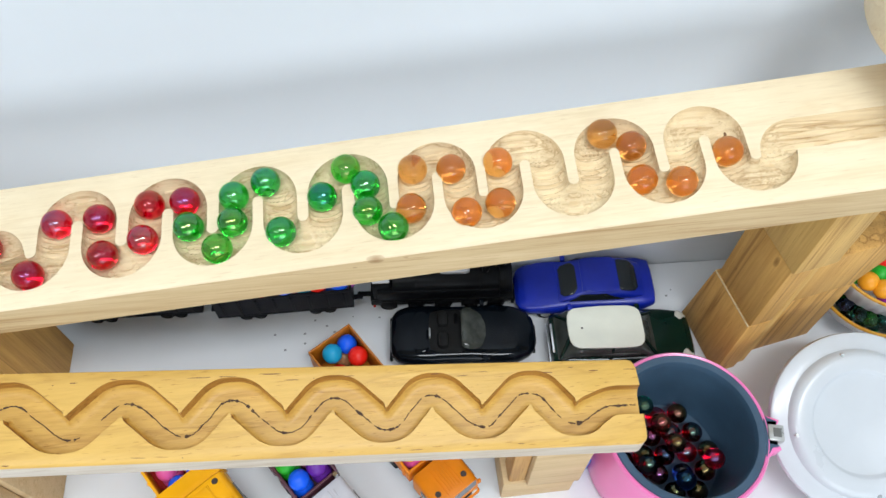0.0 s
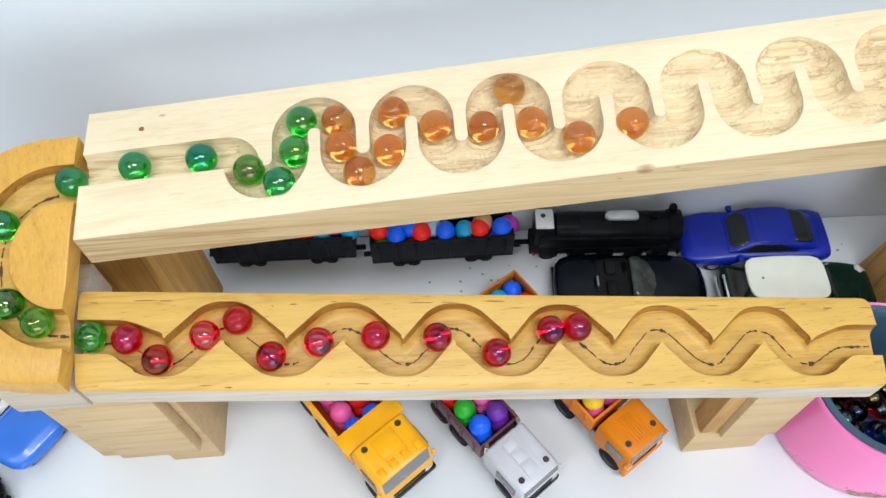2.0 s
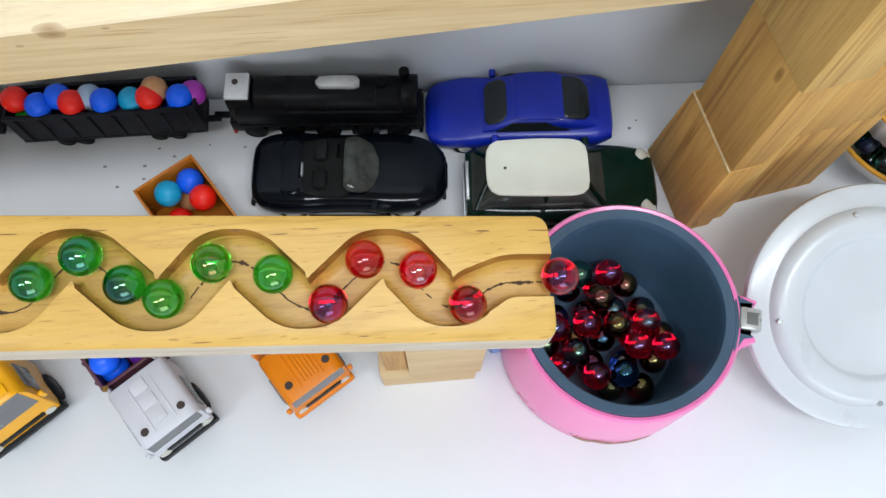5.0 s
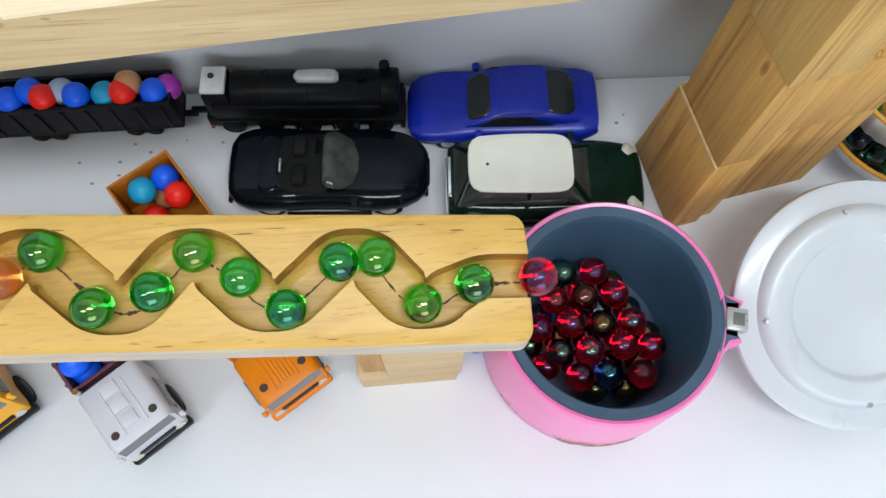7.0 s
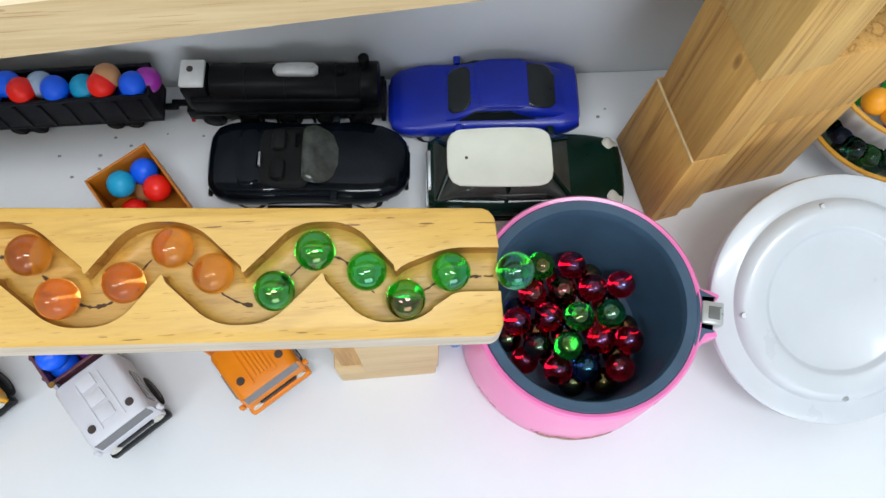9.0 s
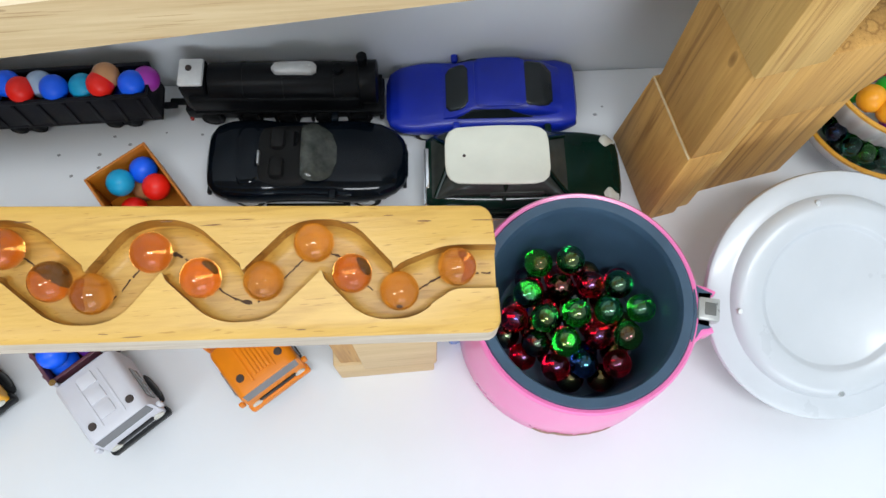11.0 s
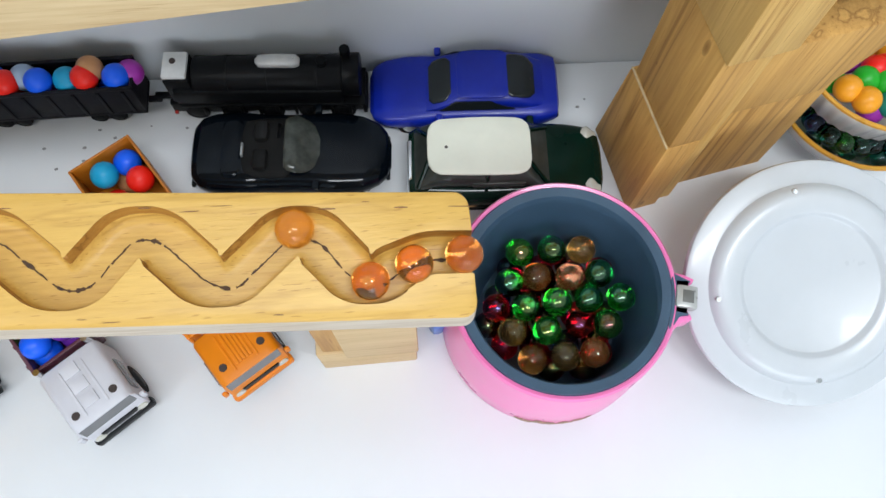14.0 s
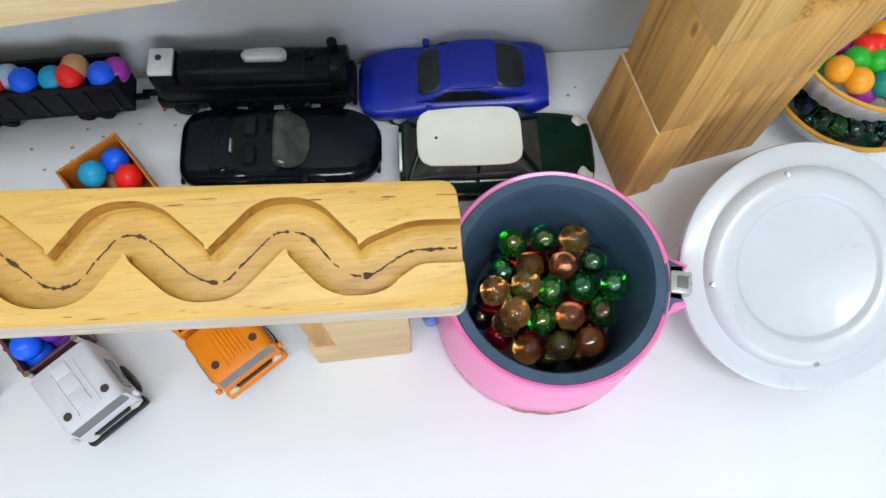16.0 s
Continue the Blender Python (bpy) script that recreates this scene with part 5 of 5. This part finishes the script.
# seconds, metres along the way, metres aside of the groove's middle
ROLLING = [
    ("red", [(0, 1.0427, -0.0002), (0.5, 1.2155, 0.0007), (1, 1.2891, 0.0023), (1.5, 1.3502, 0.0016), (2, 1.4202, 0.0023), (2.5, 1.4866, 0.0022), (3, 1.5512, 0.0022), (3.5, 1.6197, 0.0000)]),
    ("red", [(0, 1.0092, 0.0000), (0.5, 1.1965, -0.0012), (1, 1.2702, -0.0008), (1.5, 1.3346, -0.0019), (2, 1.4054, -0.0022), (2.5, 1.4707, -0.0023), (3, 1.5360, -0.0023), (3.5, 1.5991, -0.0005)]),
    ("red", [(0, 0.9791, -0.0004), (0.5, 1.1600, 0.0023), (1, 1.2388, 0.0011), (1.5, 1.3066, -0.0004), (2, 1.3713, 0.0002), (2.5, 1.4372, 0.0008), (3, 1.5025, 0.0020), (3.5, 1.5661, 0.0023)]),
    ("red", [(0, 0.9444, -0.0004), (0.5, 1.0874, 0.0024), (1, 1.2074, 0.0003), (1.5, 1.2722, -0.0002), (2, 1.3331, -0.0022), (2.5, 1.4009, -0.0023), (3, 1.4658, -0.0023), (3.5, 1.5301, -0.0023), (4, 1.5963, -0.0010)]),
    ("red", [(0, 0.9100, -0.0001), (0.5, 1.0092, -0.0003), (1, 1.1393, -0.0021), (1.5, 1.2229, 0.0023), (2, 1.2949, 0.0023), (2.5, 1.3581, 0.0022), (3, 1.4266, 0.0023), (3.5, 1.4913, 0.0023), (4, 1.5565, 0.0023), (4.5, 1.6288, 0.0000)]),
    ("red", [(0, 0.8782, -0.0005), (0.5, 0.9625, 0.0000), (1, 1.0955, 0.0010), (1.5, 1.1995, -0.0011), (2, 1.2623, -0.0019), (2.5, 1.3272, -0.0022), (3, 1.3990, -0.0021), (3.5, 1.4678, -0.0018), (4, 1.5326, -0.0022), (4.5, 1.5991, 0.0004)]),
    ("red", [(0, 0.8505, 0.0006), (0.5, 0.9309, -0.0019), (1, 1.0532, -0.0020), (1.5, 1.1658, 0.0014), (2, 1.2383, -0.0012), (2.5, 1.3066, -0.0013), (3, 1.3750, -0.0019), (3.5, 1.4429, -0.0008), (4, 1.5123, -0.0005), (4.5, 1.5820, -0.0017), (4.7, 1.5958, -0.0015), (5, 1.6204, 0.0000)]),
    ("red", [(0, 0.8298, -0.0004), (0.5, 0.8963, 0.0015), (1, 0.9976, -0.0001), (1.5, 1.1177, 0.0021), (2, 1.2150, 0.0023), (2.5, 1.2870, 0.0018), (3, 1.3465, 0.0004), (3.5, 1.4155, 0.0018), (4, 1.4818, 0.0023), (4.5, 1.5496, 0.0023), (5, 1.5815, -0.0020), (5.5, 1.6117, -0.0003)]),
    ("red", [(0, 0.8016, -0.0012), (0.5, 0.8736, 0.0004), (1, 0.9585, -0.0005), (1.5, 1.0880, -0.0002), (2, 1.1980, -0.0020), (2.5, 1.2707, -0.0003), (3, 1.3301, -0.0013), (3.5, 1.3995, 0.0002), (4, 1.4663, -0.0016), (4.5, 1.5281, -0.0022), (5, 1.5581, 0.0023), (5.5, 1.5820, -0.0022), (6, 1.6127, -0.0003)]),
    ("red", [(0, 0.7834, -0.0012), (0.5, 0.8550, -0.0015), (1, 0.9354, -0.0006), (1.5, 1.0564, -0.0021), (2, 1.1741, -0.0009), (2.5, 1.2505, 0.0003), (3, 1.3097, -0.0022), (3.5, 1.3786, 0.0007), (4, 1.4479, 0.0001), (4.5, 1.5092, -0.0006), (5, 1.5375, 0.0005), (5.5, 1.5592, 0.0023), (6, 1.5835, -0.0023), (6.5, 1.6147, -0.0003)]),
    ("red", [(0, 0.7633, 0.0010), (0.5, 0.8414, -0.0013), (1, 0.9145, -0.0016), (1.5, 1.0370, -0.0017), (2, 1.1570, 0.0013), (2.5, 1.2298, 0.0006), (3, 1.2944, 0.0014), (3.5, 1.3502, 0.0007), (4, 1.4228, 0.0022), (4.5, 1.4908, 0.0024), (5, 1.5172, -0.0022), (5.5, 1.5395, 0.0011), (6, 1.5618, 0.0024), (6.5, 1.5899, -0.0022), (7, 1.6210, 0.0000)]),
    ("green", [(0, 0.7482, 0.0010), (0.5, 0.8208, -0.0000), (1, 0.8984, 0.0017), (1.5, 1.0077, -0.0007), (2, 1.1408, 0.0005), (2.5, 1.2049, 0.0008), (3, 1.2777, 0.0009), (3.5, 1.3316, 0.0017), (4, 1.4024, 0.0012), (4.5, 1.4683, -0.0008), (5, 1.4935, 0.0024), (6, 1.5410, 0.0015), (7, 1.5963, -0.0011), (7.5, 1.6224, 0.0000)]),
    ("green", [(0, 0.7256, -0.0006), (0.5, 0.8057, 0.0007), (1, 0.8807, 0.0021), (1.5, 0.9770, 0.0002), (2, 1.1111, 0.0022), (2.5, 1.1901, -0.0019), (3, 1.2564, -0.0009), (3.5, 1.3128, 0.0006), (4, 1.3776, 0.0001), (4.5, 1.4434, -0.0005), (7, 1.5755, 0.0001), (7.5, 1.6011, 0.0016), (8, 1.6327, 0.0000)]),
    ("green", [(0, 0.7079, -0.0018), (0.5, 0.7915, 0.0003), (1, 0.8595, -0.0013), (1.5, 0.9529, 0.0001), (2, 1.0939, 0.0006), (2.5, 1.1762, -0.0022), (3, 1.2388, -0.0024), (3.5, 1.2944, -0.0015), (4, 1.3512, 0.0001), (4.5, 1.4218, 0.0024), (7, 1.5517, 0.0023), (7.5, 1.5795, -0.0006), (8, 1.6041, 0.0016)]),
    ("green", [(0, 0.6948, -0.0024), (0.5, 0.7683, 0.0002), (1, 0.8459, -0.0012), (1.5, 0.9250, -0.0022), (2, 1.0554, 0.0003), (2.5, 1.1616, -0.0003), (3, 1.2166, 0.0015), (3.5, 1.2812, 0.0021), (4.5, 1.4044, 0.0015), (7, 1.5385, -0.0011), (7.5, 1.5618, 0.0024), (8, 1.5899, -0.0022), (8.5, 1.6122, 0.0005)]),
    ("green", [(0, 0.6791, -0.0007), (0.5, 0.7497, 0.0002), (1, 0.8218, -0.0003), (1.5, 0.8989, 0.0022), (2, 1.0177, -0.0018), (2.5, 1.1449, -0.0002), (3, 1.2000, 0.0004), (4.5, 1.3880, 0.0008), (7, 1.5143, -0.0016), (7.5, 1.5415, -0.0003), (8, 1.5677, 0.0024), (8.5, 1.5958, -0.0013), (9, 1.6239, 0.0000)]),
    ("green", [(0, 0.6489, 0.0015), (0.5, 0.7241, 0.0007), (1, 0.8052, 0.0006), (1.5, 0.8847, 0.0021), (2, 0.9826, 0.0005), (2.5, 1.1202, 0.0020), (3, 1.1851, -0.0020), (4.5, 1.3692, 0.0008), (7, 1.4945, 0.0024), (7.5, 1.5212, -0.0022), (8, 1.5470, 0.0022), (8.5, 1.5745, 0.0007), (9, 1.5991, 0.0001)]),
    ("green", [(0, 0.6106, -0.0014), (0.5, 0.6937, -0.0004), (1, 0.7819, -0.0000), (1.5, 0.8605, -0.0011), (2, 0.9514, 0.0005), (2.5, 1.0874, 0.0024)]),
    ("green", [(0, 0.5924, -0.0015), (0.5, 0.6776, -0.0002), (1, 0.7623, -0.0000), (1.5, 0.8475, -0.0013), (2, 0.9230, -0.0024), (2.5, 1.0586, 0.0003), (7, 1.4772, 0.0015), (7.5, 1.5035, 0.0005), (8, 1.5286, -0.0022), (8.5, 1.5523, 0.0023), (9, 1.5800, -0.0011)]),
    ("green", [(0, 0.5769, 0.0024), (0.5, 0.6545, 0.0011), (1, 0.7477, 0.0003), (1.5, 0.8308, -0.0011), (2, 0.9044, 0.0022), (2.5, 1.0303, 0.0003), (7, 1.4579, -0.0012), (7.5, 1.4839, 0.0024), (8, 1.5103, 0.0005), (8.5, 1.5390, -0.0014), (9, 1.5618, 0.0024)]),
    ("green", [(0, 0.5628, 0.0024), (0.5, 0.6389, 0.0003), (1, 0.7276, -0.0001), (1.5, 0.8092, 0.0010), (2, 0.8888, 0.0021), (2.5, 1.0022, 0.0008), (7, 1.4382, -0.0024), (7.5, 1.4643, -0.0012), (8, 1.4860, 0.0024), (8.5, 1.5133, -0.0014), (9, 1.5415, -0.0005)]),
    ("green", [(0, 0.5482, 0.0006), (0.5, 0.6228, -0.0013), (1, 0.7054, -0.0010), (1.5, 0.7961, 0.0003), (2, 0.8711, 0.0010), (2.5, 0.9640, 0.0005), (7, 1.4139, 0.0023), (7.5, 1.4398, -0.0019), (8, 1.4698, 0.0002), (8.5, 1.4950, 0.0024), (9, 1.5212, -0.0022)]),
    ("orange", [(0, 0.5336, -0.0024), (0.5, 0.6030, -0.0009), (1, 0.6851, -0.0014), (1.5, 0.7728, -0.0007), (2, 0.8530, -0.0014), (2.5, 0.9459, 0.0005), (7, 1.3985, -0.0013), (7.5, 1.4191, 0.0024), (8, 1.4459, -0.0004), (8.5, 1.4732, 0.0009), (9, 1.4961, 0.0024), (11.5, 1.6288, 0.0000)]),
    ("orange", [(0, 0.5129, -0.0024), (0.5, 0.5859, 0.0008), (1, 0.6701, 0.0010), (1.5, 0.7507, 0.0006), (2, 0.8394, -0.0013), (2.5, 0.9260, -0.0011), (7.5, 1.4054, -0.0005), (8, 1.4244, 0.0022), (8.5, 1.4534, -0.0011), (9, 1.4803, 0.0011), (11.5, 1.6036, 0.0012), (12, 1.6371, 0.0000)]),
    ("orange", [(0, 0.4902, 0.0024), (0.5, 0.5708, 0.0023), (1, 0.6499, 0.0010), (1.5, 0.7301, 0.0002), (2, 0.8208, 0.0004), (2.5, 0.9080, 0.0015), (8, 1.4094, 0.0021), (8.5, 1.4324, -0.0016), (9, 1.4593, -0.0016), (11.5, 1.5850, -0.0023), (12, 1.6117, -0.0000)]),
    ("orange", [(0, 0.4655, 0.0021), (0.5, 0.5572, 0.0022), (1, 0.6258, -0.0010), (1.5, 0.7089, -0.0010), (2, 0.8031, 0.0004), (2.5, 0.8913, 0.0021), (8.5, 1.4124, 0.0010), (9, 1.4372, -0.0024), (11.5, 1.5682, 0.0024), (12, 1.5948, -0.0017), (12.5, 1.6197, 0.0000)]),
    ("orange", [(0, 0.4479, -0.0011), (0.5, 0.5346, -0.0018), (1, 0.6111, -0.0015), (1.5, 0.6912, -0.0017), (2, 0.7824, 0.0007), (2.5, 0.8635, -0.0002), (3, 0.9580, 0.0020), (9, 1.4202, 0.0024), (11.5, 1.5455, 0.0022), (12, 1.5719, 0.0018), (12.5, 1.5977, -0.0003), (13, 1.6239, 0.0000)]),
    ("orange", [(0, 0.4257, -0.0024), (0.5, 0.5118, -0.0015), (1, 0.5919, -0.0014), (1.5, 0.6736, 0.0006), (2, 0.7527, 0.0002), (2.5, 0.8490, -0.0013), (3, 0.9394, 0.0017), (11.5, 1.5296, -0.0022), (12, 1.5533, 0.0024), (12.5, 1.5790, -0.0002), (13, 1.6026, 0.0015), (13.5, 1.6327, 0.0000)]),
    ("orange", [(0, 0.3254, -0.0018), (0.5, 0.4201, -0.0017), (1, 0.5154, -0.0017), (1.5, 0.6132, -0.0015), (2, 0.7064, -0.0010), (2.5, 0.8041, 0.0005), (3, 0.8958, 0.0022), (11.5, 1.5092, -0.0015), (12, 1.5331, -0.0022), (12.5, 1.5581, 0.0024), (13, 1.5840, -0.0022), (13.5, 1.6092, 0.0005)]),
    ("orange", [(0, 0.3094, 0.0012), (0.5, 0.4041, 0.0008), (1, 0.4942, 0.0012), (1.5, 0.5864, 0.0007), (2, 0.6806, -0.0006), (2.5, 0.7748, -0.0003), (3, 0.8675, 0.0016), (11.5, 1.4834, 0.0017), (12, 1.5103, -0.0021), (12.5, 1.5360, -0.0015), (13, 1.5613, 0.0024), (13.5, 1.5884, -0.0022), (14, 1.6137, -0.0005)]),
    ("orange", [(0, 0.2907, 0.0011), (0.5, 0.3794, 0.0012), (1, 0.4701, 0.0017), (1.5, 0.5633, 0.0024), (2, 0.6575, 0.0012), (2.5, 0.7507, 0.0003), (3, 0.8475, -0.0014), (11.5, 1.4683, -0.0003), (12, 1.4913, 0.0024), (12.5, 1.5172, -0.0021), (13, 1.5450, 0.0022), (13.5, 1.5693, 0.0023), (14, 1.5938, -0.0017), (14.5, 1.6210, 0.0000)]),
    ("orange", [(0, 0.2701, -0.0003), (0.5, 0.3633, -0.0001), (1, 0.4469, -0.0008), (1.5, 0.5376, -0.0013), (2, 0.6283, -0.0005), (2.5, 0.7221, 0.0007), (3, 0.8122, 0.0014), (11.5, 1.4499, -0.0002), (12, 1.4767, 0.0016), (12.5, 1.5025, -0.0002), (13, 1.5271, -0.0022), (13.5, 1.5501, 0.0023), (14, 1.5765, -0.0004), (14.5, 1.6021, 0.0014), (15, 1.6307, 0.0000)]),
    ("orange", [(0, 0.2096, 0.0010), (0.5, 0.2967, 0.0012), (1, 0.3900, 0.0014), (1.5, 0.4786, 0.0019), (2, 0.5607, 0.0023), (2.5, 0.6484, 0.0013), (3, 0.7452, 0.0002), (11.5, 1.4139, 0.0022), (12, 1.4393, -0.0024), (12.5, 1.4668, -0.0008), (13, 1.4919, 0.0024), (13.5, 1.5172, -0.0021), (14, 1.5430, 0.0012), (14.5, 1.5650, 0.0024), (15, 1.5899, -0.0022), (15.5, 1.6163, -0.0005)]),
]


def ride(rows, rest):
    """Rows for walk(): along the way, over the edge, then at rest in the pot."""
    ts, ss, os_ = (np.array(c) for c in zip(*rows))
    speed = max(0.05, (ss[-1] - ss[-2]) / (ts[-1] - ts[-2])) if len(ts) > 1 else 0.1
    deep = RUN[np.argmax(WAY[:, 2] < rest[2] + 0.004)] if (WAY[:, 2] < rest[2] + 0.004).any() else RUN[-1]
    out, t = [], 0.0
    while t < 16.0001:
        if t <= ts[-1]:
            s = float(np.interp(t, ts, ss))
        else:
            s = ss[-1] + speed * (t - ts[-1])
            if s > EDGE:
                over = ts[-1] + max(0.0, (EDGE - ss[-1]) / speed)
                start = max(EDGE, ss[-1])
                s = start + (t - over) * 0.35 + 2.0 * (t - over) ** 2
        if s >= deep:
            out.append((round(t, 3), pose(*rest)))
            out.append((16.0, pose(*rest)))
            break
        out.append((round(t, 3), pose(*spot(s, float(np.interp(t, ts, os_))))))
        t += 0.1
    if out[-1][0] < 16.0:
        out.append((16.0, out[-1][1]))
    return out


# one green marble jumps out of the turn, drops on the desk and rolls off towards the front edge
STRAY = [(2.7, -0.1010, 0.3420, 0.1980), (2.9, -0.1210, 0.3350, 0.1970), (3.0, -0.0905, 0.3209, 0.1778), (3.1, -0.0600, 0.3067, 0.1510), (3.2, -0.0295, 0.2926, 0.1168), (3.3, 0.0009, 0.2785, 0.0750),
         (3.4, 0.0300, 0.2600, 0.0078), (3.5, 0.0520, 0.2380, 0.0180), (3.6, 0.0700, 0.2200, 0.0078), (4.0, 0.0900, 0.1500, 0.0078), (4.6, 0.1000, 0.0900, 0.0078), (16.0, 0.1000, 0.0900, 0.0078)]


def motions():
    for k, (colour, rows) in enumerate(ROLLING):
        rest = FREE[min(k, len(FREE) - 1)]
        where = "rolling down the grooved pine boards"
        ob = marble(colour, *spot(rows[0][1]), where)
        if rows[-1][0] < 3 and colour == "green":
            walk(ob, [r for r in ride(rows, rest) if r[0] < 2.55] + [(t, pose(x, y, z)) for t, x, y, z in STRAY])
        else:
            walk(ob, ride(rows, rest))


motions()
